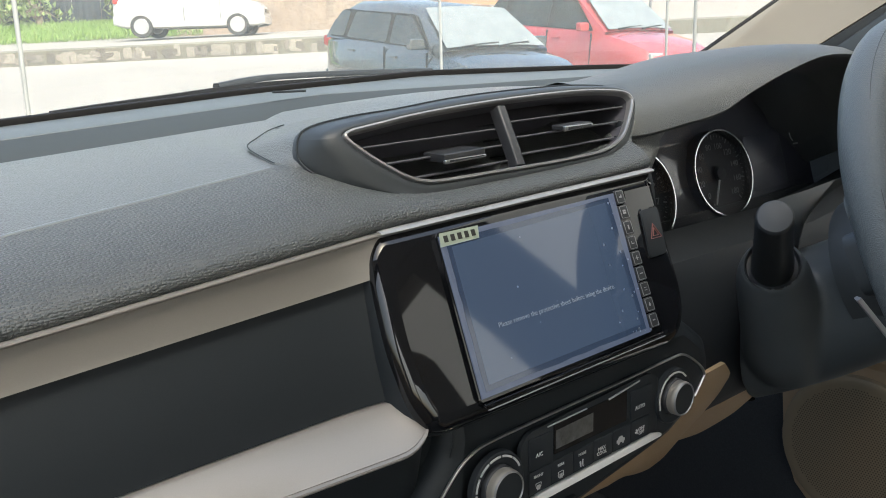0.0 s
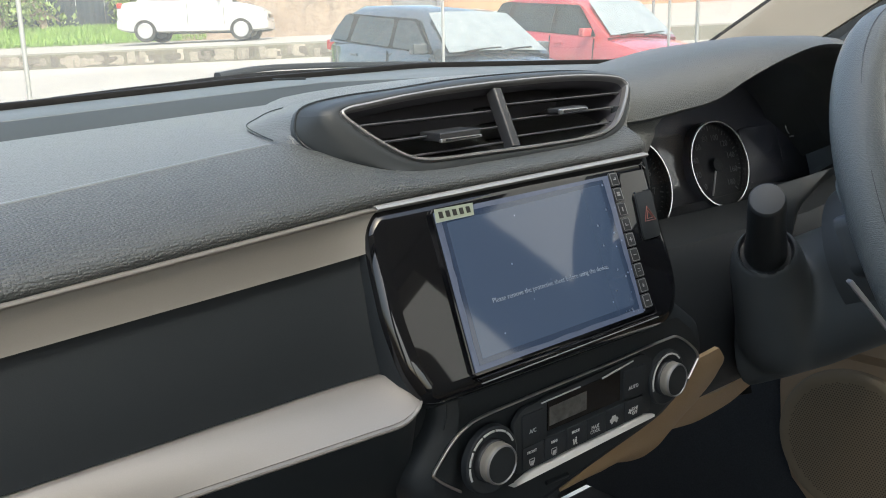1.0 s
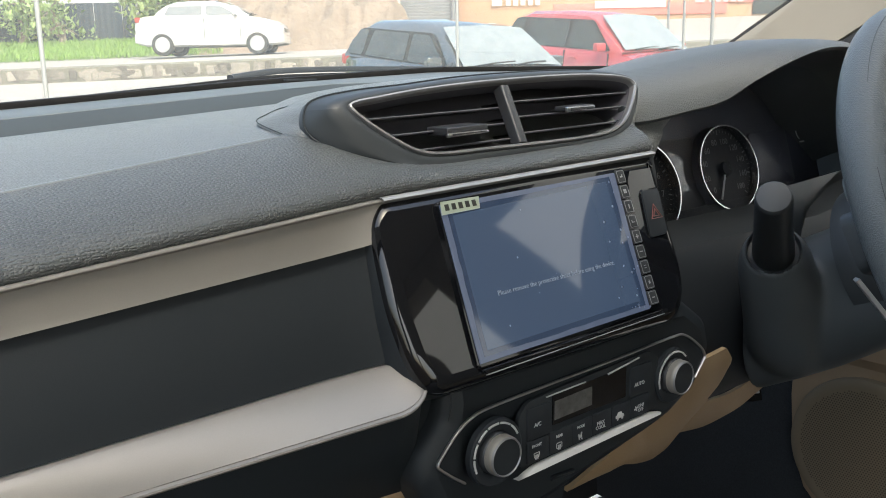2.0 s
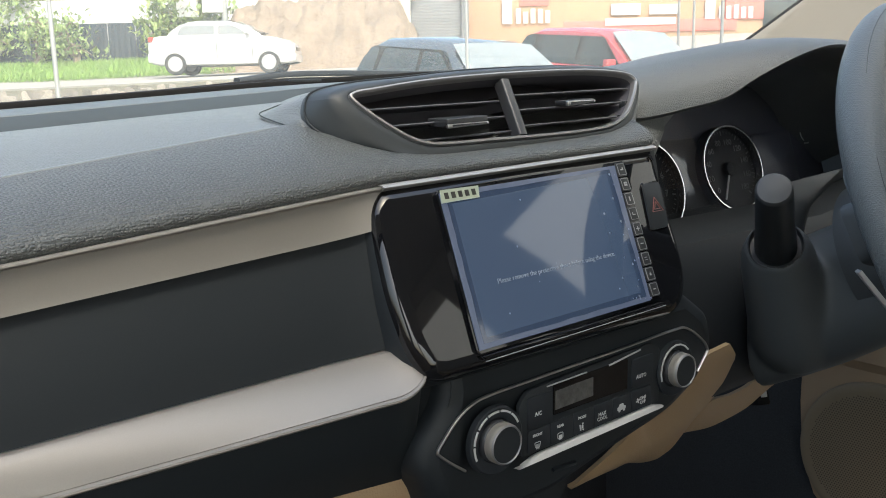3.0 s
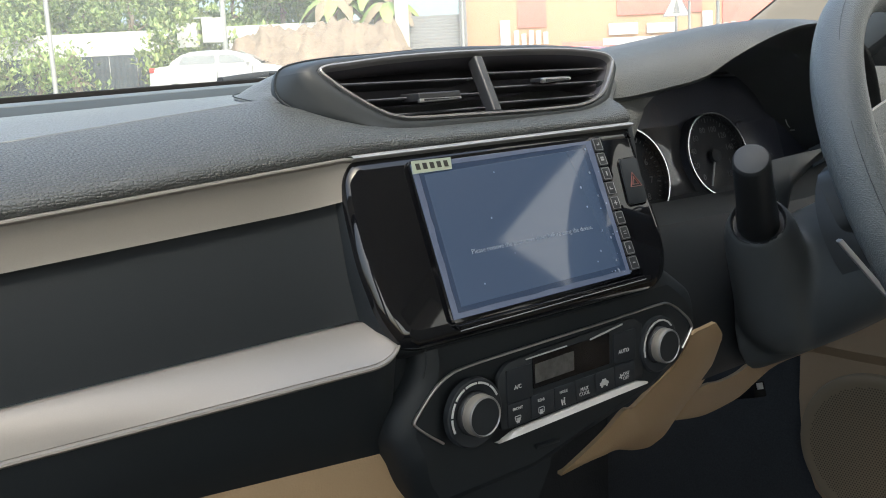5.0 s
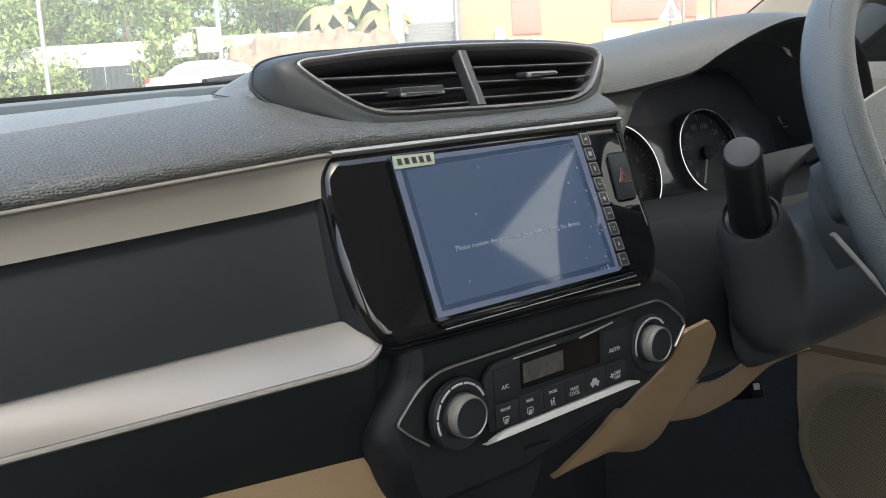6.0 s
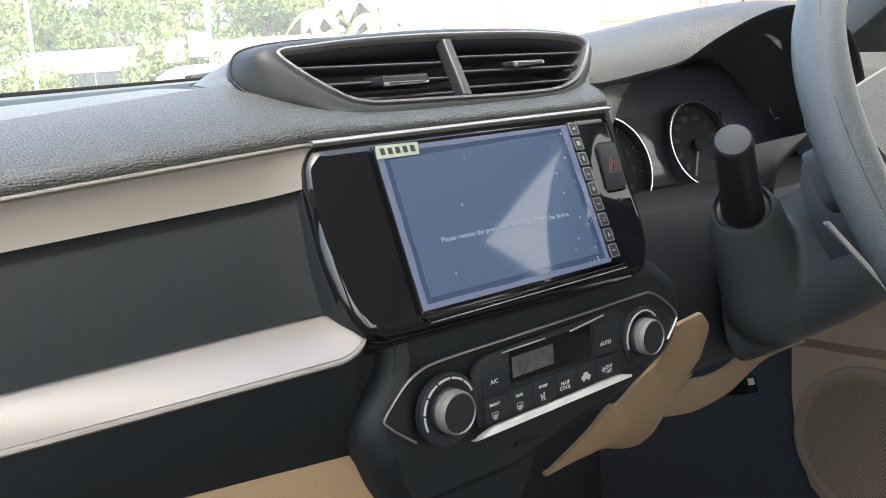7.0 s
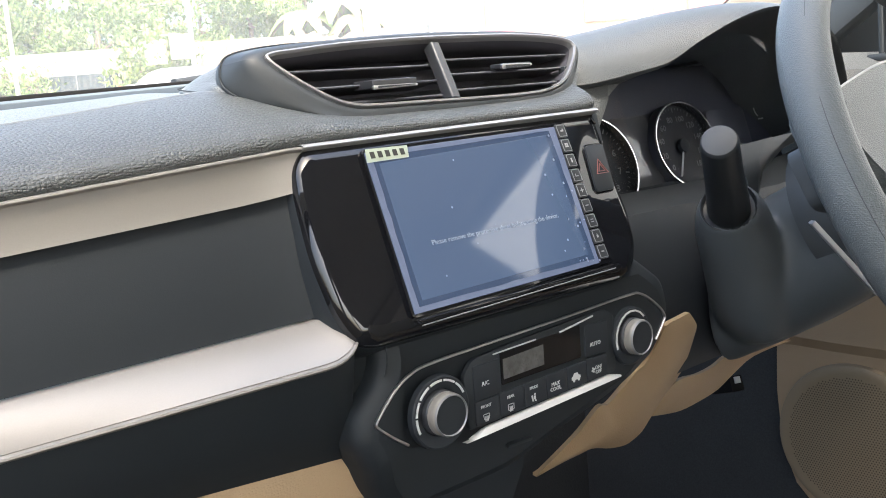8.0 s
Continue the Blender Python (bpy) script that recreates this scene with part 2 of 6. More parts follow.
M_CONCRETE = mat("pale_concrete", (0.42, 0.405, 0.375), 0.9, grain=0.12, grain_size=0.04, var=0.12, var_size=0.7, bump=0.2, bump_size=0.03)
M_WALLPAINT = mat("orange_wall_paint", (0.42, 0.25, 0.15), 0.8, grain=0.06, grain_size=0.1, var=0.08, var_size=1.5)
M_CREAM = mat("cream_plaster", (0.79, 0.79, 0.74), 0.9, grain=0.05, grain_size=0.05, var=0.08, var_size=1.2, bump=0.2, bump_size=0.02)
M_REDBAND = mat("red_board", (0.55, 0.15, 0.12), 0.6, var=0.08, var_size=0.8)
M_BOARD = mat("white_board_print", (0.5, 0.495, 0.48), 0.6, var=0.03)
M_SHUTTER = mat("grey_shutter", (0.16, 0.16, 0.17), 0.6, var=0.2, var_size=0.5)
M_POLE = mat("galvanised_pole", (0.30, 0.31, 0.30), 0.5, metal=0.4, var=0.1)

# ---- mesh helpers ----


def link(name, bm, material, parent=None, label="", smooth=True, edges=35):
    """Links a bmesh as one mesh object, under parent if given."""
    bmesh.ops.recalc_face_normals(bm, faces=bm.faces)
    me = bpy.data.meshes.new(name)
    bm.to_mesh(me)
    bm.free()
    me.materials.append(material)
    if smooth:
        me.shade_smooth()
        me.set_sharp_from_angle(angle=radians(edges))
    ob = new(name, me)
    if parent:
        ob.parent = parent
    if label:
        ob["label"] = label
    return ob


def part(name, bm, material, parent, label="", **k):
    return link(name, bm, material, parent, label, **k)


def thing(name, label, category, at=(0, 0, 0), group="", kind=""):
    """An empty at the base of a thing, to hold its parts."""
    ob = new(name)
    ob.location = at
    ob.empty_display_size = 0.05
    return tagged(ob, label, category, group, kind)


def keep(ob, parent):
    """Puts ob under parent without moving it."""
    ob.parent = parent
    ob.matrix_parent_inverse = parent.matrix_basis.inverted()
    return ob


def box(bm, x0, x1, y0, y1, z0, z1, bevel=0.0, seg=2, m=None):
    r = bmesh.ops.create_cube(bm, size=1.0)
    vs = r["verts"]
    for v in vs:
        v.co = Vector(((x0 + x1) / 2 + v.co.x * (x1 - x0), (y0 + y1) / 2 + v.co.y * (y1 - y0), (z0 + z1) / 2 + v.co.z * (z1 - z0)))
    if bevel > 0:
        es = list({e for v in vs for e in v.link_edges})
        r = bmesh.ops.bevel(bm, geom=es, offset=bevel, segments=seg, affect="EDGES", profile=0.6)
        vs = list({v for f in r["faces"] for v in f.verts} | {v for v in vs if v.is_valid})
    if m is not None:
        bmesh.ops.transform(bm, matrix=m, verts=[v for v in vs if v.is_valid])
    return bm


def boxed(x0, x1, y0, y1, z0, z1, bevel=0.0, seg=2, m=None):
    return box(bmesh.new(), x0, x1, y0, y1, z0, z1, bevel, seg, m)


def grid(rows, close=False, thick=0.0, bm=None):
    """A sheet through rows of points; thick: also a back face that far behind, joined round the rim."""
    bm = bm or bmesh.new()
    vs = [[bm.verts.new(p) for p in row] for row in rows]
    fs = []
    for a, b in zip(vs, vs[1:]):
        n = len(a)
        for i in range(n if close else n - 1):
            j = (i + 1) % n
            fs.append(bm.faces.new((a[i], a[j], b[j], b[i])))
    if thick:
        bm.normal_update()
        bmesh.ops.solidify(bm, geom=fs, thickness=thick)
    return bm


def prism(outline, depth, m, bevel=0.0, seg=2, bm=None, back=True):
    """An outline (a, b) in the plane of m, its face at 0 towards -depth; the front rim rounded."""
    bm = bm or bmesh.new()
    front = [bm.verts.new((a, b, 0)) for a, b in outline]
    rear = [bm.verts.new((a, b, -depth)) for a, b in outline]
    f = bm.faces.new(front)
    if back:
        bm.faces.new(rear[::-1])
    n = len(front)
    for i in range(n):
        j = (i + 1) % n
        bm.faces.new((front[j], front[i], rear[i], rear[j]))
    vs = set(front + rear)
    if bevel > 0:
        r = bmesh.ops.bevel(bm, geom=list(f.edges), offset=bevel, segments=seg, affect="EDGES", profile=0.5)
        vs = {v for v in vs if v.is_valid} | {v for g in r["faces"] for v in g.verts}
    bmesh.ops.transform(bm, matrix=m, verts=list(vs))
    return bm


def rounded(points, radius, seg=5):
    """A closed outline with its corners rounded; radius: one, or one for each corner."""
    out = []
    n = len(points)
    for i in range(n):
        p, a, b = Vector(points[i]), Vector(points[i - 1]), Vector(points[(i + 1) % n])
        r = radius[i] if isinstance(radius, (list, tuple)) else radius
        if r <= 0:
            out.append(tuple(p))
            continue
        da, db = a - p, b - p
        r2 = min(r, da.length * 0.45, db.length * 0.45)
        s, e = p + da.normalized() * r2, p + db.normalized() * r2
        for k in range(seg + 1):
            u = k / seg
            out.append(tuple(s * (1 - u) ** 2 + p * 2 * u * (1 - u) + e * u * u))
    return out


def smooth_path(points, per=8, closed=False):
    """Points along a Catmull-Rom curve."""
    pts = [Vector(p) for p in points]
    n = len(pts)
    out = []
    for i in range(n if closed else n - 1):
        if closed:
            p0, p1, p2, p3 = pts[i - 1], pts[i], pts[(i + 1) % n], pts[(i + 2) % n]
        else:
            p0, p1, p2, p3 = pts[max(0, i - 1)], pts[i], pts[i + 1], pts[min(n - 1, i + 2)]
        for k in range(per):
            u = k / per
            out.append(0.5 * (2 * p1 + (p2 - p0) * u + (2 * p0 - 5 * p1 + 4 * p2 - p3) * u * u + (3 * p1 - p0 - 3 * p2 + p3) * u ** 3))
    if not closed:
        out.append(pts[-1])
    return out


def sweep(path, section, up=(0, 0, 1), closed=False, bm=None, scale=None):
    """A tube of the given section (a across, b up) along a path."""
    bm = bm or bmesh.new()
    pts = [Vector(p) for p in path]
    n = len(pts)
    rows = []
    for i, p in enumerate(pts):
        a = pts[i - 1] if (i or closed) else p
        b = pts[(i + 1) % n] if (i < n - 1 or closed) else p
        t = (b - a).normalized()
        side = t.cross(Vector(up)).normalized()
        top = side.cross(t)
        k = scale[i] if scale else 1.0
        rows.append([bm.verts.new(p + side * x * k + top * y * k) for x, y in section])
    m = len(section)
    for i in range(n if closed else n - 1):
        a, b = rows[i], rows[(i + 1) % n]
        for j in range(m):
            bm.faces.new((a[j], a[(j + 1) % m], b[(j + 1) % m], b[j]))
    if not closed:
        bm.faces.new(rows[0][::-1])
        bm.faces.new(rows[-1])
    return bm


def circle(r, n=12, sx=1.0, sy=1.0):
    return [(r * sx * math.cos(2 * math.pi * i / n), r * sy * math.sin(2 * math.pi * i / n)) for i in range(n)]


def lathe(profile, m, n=40, bm=None):
    """A turned body: profile of (radius, height) about the z axis of m."""
    bm = bm or bmesh.new()
    rows = []
    for r, h in profile:
        if r < 1e-6:
            rows.append([bm.verts.new(m @ Vector((0, 0, h)))])
        else:
            rows.append([bm.verts.new(m @ Vector((r * math.cos(2 * math.pi * i / n), r * math.sin(2 * math.pi * i / n), h))) for i in range(n)])
    for a, b in zip(rows, rows[1:]):
        for i in range(n):
            j = (i + 1) % n
            if len(a) == 1 and len(b) > 1:
                bm.faces.new((a[0], b[i], b[j]))
            elif len(b) == 1 and len(a) > 1:
                bm.faces.new((a[i], a[j], b[0]))
            elif len(a) > 1:
                bm.faces.new((a[i], a[j], b[j], b[i]))
    return bm


def plane_frame(origin, right, normal):
    """The pose whose x runs along right and whose z along normal."""
    z = Vector(normal).normalized()
    x = Vector(right).normalized()
    x = (x - z * x.dot(z)).normalized()
    y = z.cross(x)
    return Matrix(((x.x, y.x, z.x, origin[0]), (x.y, y.y, z.y, origin[1]), (x.z, y.z, z.z, origin[2]), (0, 0, 0, 1)))


def lettering(name, words, size, m, material, parent, align="CENTER", spacing=1.0, depth=0.00015, width=0.0):
    """Words in the built-in font, as a mesh on the plane of m."""
    cu = bpy.data.curves.new(name, "FONT")
    cu.body, cu.size, cu.extrude, cu.align_x, cu.align_y = words, size, depth, align, "CENTER"
    cu.space_character = spacing
    cu.space_line = 0.85
    cu.offset = -size * 0.016 if width else 0.0
    cu.resolution_u = 2
    tmp = bpy.data.objects.new(name, cu)
    me = bpy.data.meshes.new_from_object(tmp)
    bpy.data.objects.remove(tmp)
    bpy.data.curves.remove(cu)
    if width:
        xs = [v.co.x for v in me.vertices]
        k = width / (max(xs) - min(xs))
        me.transform(Matrix.Diagonal((k, k, 1, 1)))
    me.transform(m)
    me.materials.clear()
    me.materials.append(material)
    ob = new(name, me)
    ob.parent = parent
    return ob


def lerp_table(table, x):
    """y from a table of (x, y, ...) rows, eased between them."""
    if x <= table[0][0]:
        return table[0][1:]
    for a, b in zip(table, table[1:]):
        if x <= b[0]:
            u = (x - a[0]) / (b[0] - a[0])
            return tuple(p + (q - p) * u for p, q in zip(a[1:], b[1:]))
    return table[-1][1:]


def steps(a, b, n):
    return [a + (b - a) * i / (n - 1) for i in range(n)]

# ---- the car's shell ----
FLOOR_Z = 0.80


def screen_base(x):
    """The windscreen's foot."""
    y, z = lerp_table([(-0.8, 0.34, 1.53), (-0.45, 0.40, 1.545), (-0.2, 0.43, 1.557), (0.0, 0.447, 1.5675), (0.24, 0.452, 1.577), (0.5, 0.43, 1.574), (0.8, 0.36, 1.568)], x)
    return Vector((x, y, z))


def roof_front(x):
    return Vector((x, -0.24 - 0.12 * x * x, 2.02 - 0.05 * x * x))


car = thing("car_shell", "parked car's body with beige roof lining, open to the windscreen", "car body", (0, -0.9, 0.35), kind="structure")


def shell(name, bm, material, label=""):
    ob = link(name, bm, material, None, label)
    return keep(ob, car)


shell("floor_pan", boxed(-0.78, 0.78, -2.4, 0.62, FLOOR_Z - 0.05, FLOOR_Z, 0.01), M_CARPET)
shell("kick_panel", boxed(0.765, 0.80, 0.15, 0.66, FLOOR_Z, 1.50, 0.01), M_CARPET)
shell("kick_panel", boxed(-0.80, -0.765, 0.15, 0.66, FLOOR_Z, 1.50, 0.01), M_CARPET)
shell("bulkhead", boxed(-0.78, 0.78, 0.62, 0.68, FLOOR_Z, 1.50, 0.01), M_CARPET)
rows = []
for x in steps(-0.74, 0.74, 15):
    f = roof_front(x)
    rows.append([f + Vector((0, -u * 1.9, 0.03 * math.sin(u * math.pi))) for u in steps(0, 1, 9)])
shell("roof_lining", grid(rows, thick=0.03), M_LINING, "pale beige roof lining")
shell("rear_panel", boxed(-0.76, 0.76, -2.4, -2.3, FLOOR_Z, 1.45, 0.02), M_LINING)
shell("sill", boxed(-0.79, -0.74, -2.4, 0.5, FLOOR_Z, 1.30, 0.02), M_BEIGE_DOOR)
# door frames and pillars beside the seats
for sx in (-1, 1):
    shell("centre_pillar", sweep([(sx * 0.75, -0.60, 1.35), (sx * 0.745, -0.645, 1.5), (sx * 0.735, -0.715, 1.7), (sx * 0.73, -0.750, 1.8), (sx * 0.72, -0.790, 1.9), (sx * 0.71, -0.82, 1.99)], rounded([(-0.095, -0.02), (0.095, -0.02), (0.095, 0.02), (-0.095, 0.02)], 0.012, 3), up=(sx * 1.0, 0, 0.1)), M_LINING)
    shell("rear_pillar", boxed(min(sx * 0.66, sx * 0.74), max(sx * 0.66, sx * 0.74), -2.30, -1.95, 1.35, 1.98, 0.02), M_LINING)
    shell("roof_rail", boxed(min(sx * 0.69, sx * 0.77), max(sx * 0.69, sx * 0.77), -2.10, -0.28, 1.952, 2.0, 0.02), M_LINING)
shell("rear_side_door", boxed(-0.78, -0.73, -2.3, -0.64, FLOOR_Z, 1.46, 0.02), M_BEIGE_DOOR)
shell("rear_side_door", boxed(0.73, 0.78, -2.3, -0.64, FLOOR_Z, 1.46, 0.02), M_BEIGE_DOOR)

# windscreen pillars
for sx, nm in ((1, "pillar_trim"), (-1, "pillar_trim")):
    foot, head = Vector((sx * 0.748, 0.385, 1.546)), Vector((sx * 0.70, -0.37, 1.986))
    d = (head - foot).normalized()
    path = [foot - d * 0.06 + (head - foot) * u * 1.05 + Vector((sx * 0.012, 0, 0.004)) * math.sin(u * math.pi) for u in steps(0, 1, 12)]
    sec = [(0.040 * sx * a, b) for a, b in rounded([(-1, -0.02), (0.9, -0.028), (1.0, 0.02), (-0.9, 0.03)], 0.012, 4)]
    bm = sweep(path, sec, up=(sx * -0.75, -0.6, 0.25))
    shell(nm, bm, M_PILLAR, "beige windscreen pillar trim")
    edge = [p + Vector((-sx * 0.004, 0.021, 0.036)) for p in path]
    shell("pillar_seal", sweep(edge, circle(0.005, 8), up=(sx, 0, 0)), M_RUBBER, "black windscreen edge seal")

# windscreen
ws = thing("windscreen", "clear laminated windscreen over the dashboard with a black edge seal", "windscreen", (0, 0.2, 1.56), kind="structure")
rows = []
for u in steps(0, 1, 9):
    row = []
    for x in steps(-0.74, 0.74, 25):
        a, b = screen_base(x) + Vector((0, 0.012, -0.012)), roof_front(x * 0.93)
        p = a.lerp(b, u)
        p.z += 0.035 * math.sin(u * math.pi) * (1 - 0.5 * x * x)
        row.append(p)
    rows.append(row)
pane = keep(part("pane", grid(rows), M_GLASS, None), ws)
pane.visible_shadow = False
bm = bmesh.new()
sweep([screen_base(x) + Vector((0, -0.017, -0.0005)) for x in steps(-0.74, 0.74, 41)], rounded([(-0.006, -0.005), (0.006, -0.005), (0.006, 0.0028), (-0.006, 0.0028)], 0.002, 2), bm=bm)
keep(part("edge_seal", bm, M_RUBBER, None, "black rubber edge seal"), ws)

# wiper at the foot of the windscreen
wiper = thing("windscreen_wiper", "black wiper arm lying at the foot of the windscreen", "wiper", (-0.02, 0.47, 1.58))
arm = smooth_path([(-0.15, 0.466, 1.5600), (-0.086, 0.470, 1.5648), (-0.040, 0.471, 1.5680), (0.019, 0.472, 1.5725), (0.064, 0.474, 1.5745), (0.11, 0.476, 1.5752), (0.20, 0.478, 1.5755)], 8)
keep(part("blade", sweep([p + Vector((0, 0, -0.002)) for p in arm], [(-0.004, -0.004), (0.004, -0.004), (0.004, 0.0015), (-0.004, 0.0015)]), M_RUBBER, None), wiper)
c = smooth_path([(0.012, 0.476, 1.5722), (0.040, 0.479, 1.5755), (0.066, 0.480, 1.5778), (0.11, 0.482, 1.5788), (0.18, 0.486, 1.5785), (0.30, 0.49, 1.5765)], 8)
keep(part("arm", sweep(c, rounded([(-0.007, -0.003), (0.007, -0.003), (0.005, 0.003), (-0.005, 0.003)], 0.002, 2)), M_BLACK, None), wiper)

# ---- dashboard ----
dash = thing("dashboard", "dark grey grained plastic dashboard with satin silver strips", "dashboard", (0, 0.2, 1.4))


def dpart(name, bm, material, label="", **k):
    ob = link(name, bm, material, None, label, **k)
    return keep(ob, dash)


def crease(x):
    if x < -0.145:
        return Vector((x, 0.1033 + 0.0183 * x, 1.5568 + 0.108 * x))
    y, z = lerp_table([(-0.145, 0.1007, 1.5411), (-0.1375, 0.0995, 1.5422), (-0.131, 0.095, 1.5405), (-0.124, 0.087, 1.5355), (-0.103, 0.073, 1.5280), (-0.084, 0.068, 1.5245), (-0.06, 0.066, 1.5230), (0.0, 0.067, 1.5240), (0.07, 0.068, 1.5265), (0.10, 0.071, 1.529), (0.123, 0.078, 1.535), (0.14, 0.087, 1.545), (0.165, 0.100, 1.553)], x)
    return Vector((x, y, z))


def roll_in(x):
    """How far the strips come forward where they meet the console."""
    return 0.012 * max(0.0, min(1.0, (x + 0.165) / 0.040)) ** 2


def trim_top(x):
    return Vector((x, 0.0435, 1.518 + 0.079 * min(x, -0.06)))


def trim_low(x):
    return Vector((x, 0.0436 - 0.5 * roll_in(x), 1.4917 + 0.0670 * min(x, -0.06) + 0.20 * roll_in(x)))


def silver_top(x):
    return Vector((x, 0.029 - 0.8 * roll_in(x), 1.4187 + 0.016 * x + 0.22 * roll_in(x)))


def silver_low(x):
    k = max(0.0, min(1.0, (x + 0.146) / 0.028))
    f = 0.8 * (1 - math.sqrt(1 - k * k))
    return Vector((x, min(0.03, -0.0171 - 0.1043 * x), 1.4045 + 0.0295 * x)).lerp(silver_top(x), f)


def step_low(x):
    return Vector((x, 0.280 + 0.05 * x * (x < 0), 1.556 + 0.06 * x if x < 0.05 else 1.559))


def step_top(x):
    return step_low(x) + Vector((0, 0.068, 0.0070 - 0.002 * x * (x < 0)))


def pad_foot(x):
    if x < -0.13:
        return trim_top(x)
    b = 0.1048 + (x + 0.1185) * 0.0302
    q = Vector((x, b * 0.384 + 0.0048, 1.4128 + b * 0.9233))
    return trim_top(x).lerp(q, min(1.0, (x + 0.13) / 0.02))


XS = steps(-0.76, 0.128, 60)
# rear ledge below the glass, and the step in front of it
rows, band = [], []
for x in steps(-0.76, 0.76, 61):
    f, t = screen_base(x) + Vector((0, 0.02, -0.012)), step_top(x)
    e = screen_base(x) + Vector((0, -0.012, -0.003))
    rows.append([f, f.lerp(e, 0.5), e, e.lerp(t, 0.33) + Vector((0, 0, 0.001)), e.lerp(t, 0.66) + Vector((0, 0, 0.0015)), t + Vector((0, 0.004, 0.0004)), t + Vector((0, 0.0008, -0.0004)), t + Vector((0, 0.0, -0.0016))])
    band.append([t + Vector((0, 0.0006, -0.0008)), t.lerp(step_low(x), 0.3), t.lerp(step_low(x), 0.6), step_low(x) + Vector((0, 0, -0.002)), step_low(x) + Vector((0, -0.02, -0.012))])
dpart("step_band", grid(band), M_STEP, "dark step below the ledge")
dpart("rear_ledge", grid(rows), M_LEDGE, "smooth grey ledge under the windscreen", edges=25)
bm = boxed(-0.016, 0.016, -0.002, 0.002, -0.0012, 0.0007, 0.0005, m=pose(0.011, 0.340, 1.5705, 0, 1, 0))
dpart("plate_slot", bm, M_BLACK)
# top pad
rows = []
for x in XS:
    a, b = step_low(x), crease(x) + Vector((0, -0.001, -0.0016))
    rows.append([a.lerp(b, u) + Vector((0, 0, 0.0035 * math.sin(u * math.pi))) for u in list(steps(0, 0.92, 11)) + [0.955, 0.975, 1.0]])
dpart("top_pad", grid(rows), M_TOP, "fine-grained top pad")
# grained front roll between the crease and the silver strip
rows = []
for x in XS:
    a, b = crease(x) + Vector((0, 0.002, -0.002)), pad_foot(x)
    h = a.z - b.z
    c1, c2 = Vector((x, a.y - 0.024, a.z - 0.08 * h)), Vector((x, b.y - 0.012 * min(1.0, h / 0.03), b.z + 0.34 * h))
    row = [crease(x) + Vector((0, 0.008, -0.0015)), crease(x) + Vector((0, 0.0055, 0.0008)), crease(x) + Vector((0, 0.0030, 0.0016))]
    a = crease(x) + Vector((0, 0.0002, 0.0010))
    for u in steps(0, 1, 16):
        row.append(a * (1 - u) ** 3 + c1 * 3 * u * (1 - u) ** 2 + c2 * 3 * u * u * (1 - u) + b * u ** 3)
    row += [b + Vector((0, 0.0006, -0.0006)), b + Vector((0, 0.006, -0.0008))]
    rows.append(row)
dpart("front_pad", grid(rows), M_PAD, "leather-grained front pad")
dpart("crease_bead", sweep([crease(x) + Vector((0, 0.0016, 0.0007)) for x in steps(-0.76, -0.150, 50)], circle(0.0013, 10, 1.3, 0.85)), M_BEAD, "raised crease line, paler to carry its highlight")
# upper silver strip
XT = steps(-0.76, -0.146, 38) + [-0.142, -0.138, -0.134, -0.131, -0.128, -0.1255, -0.123, -0.121, -0.1195, -0.118]


def strip(rows_of, bulge, name, material, label):
    rows = []
    for x in XT:
        a, b = rows_of(x)
        k = max(0.0, (x + 0.132) / 0.014)
        a = a + Vector((0, 0.001 * k, -0.0012 * k * k))
        d = (b - a)
        out = Vector((0, d.z, -d.y)).normalized()
        rows.append([a + Vector((0, 0.007, 0.0012)), a + Vector((0, -0.0010, 0.0014)), a + Vector((0, -0.0024, 0.0009)), a + Vector((0, -0.0026, 0.0001)), a + Vector((0, -0.0018, -0.0008)), a + d * 0.065 - out * 0.0002] + [a + d * u + out * bulge * math.sin(u * math.pi) ** 0.6 for u in steps(0.10, 0.96, 9)] + [b, b + Vector((0, 0.007, 0))])
    return dpart(name, grid(rows), material, label)


strip(lambda x: (trim_top(x) + Vector((0, -0.0012, -0.0010)), trim_low(x) + Vector((0, -0.001, 0.0))), -0.0006, "upper_trim_strip", M_SILVER, "satin silver trim strip")
rows = []
for x in XT:
    a, b = trim_low(x) + Vector((0, 0.004, -0.0005)), silver_top(x) + Vector((0, 0.004, 0.001))
    out = 0.0025
    rows.append([a + (b - a) * u + Vector((0, -out, 0)) * math.sin(u * math.pi) for u in steps(0, 1, 12)])
dpart("insert_panel", grid(rows, thick=0.003), M_DARK, "black grained insert panel")
rows = []
for x in XT:
    a, b = silver_top(x), silver_low(x)
    rows.append([a + Vector((0, 0.008, 0)), a + Vector((0, 0.001, 0.0003)), a] + [a.lerp(b, u) + Vector((0, -0.0012, 0.0008)) * math.sin(u * math.pi) for u in (0.2, 0.4, 0.6, 0.8)] + [b + Vector((0, 0.0012, 0.0016)), b + Vector((0, 0.0014, 0.0011)), b + Vector((0, -0.0006, 0.0004)), b + Vector((0, -0.0008, -0.0006)), b + Vector((0, 0.0004, -0.0018)), b + Vector((0, 0.006, -0.003))])
dpart("lower_trim_strip", grid(rows), M_SILVER, "wide bright silver trim strip")
# dark panel under the silver, down to the glove box
rows = []
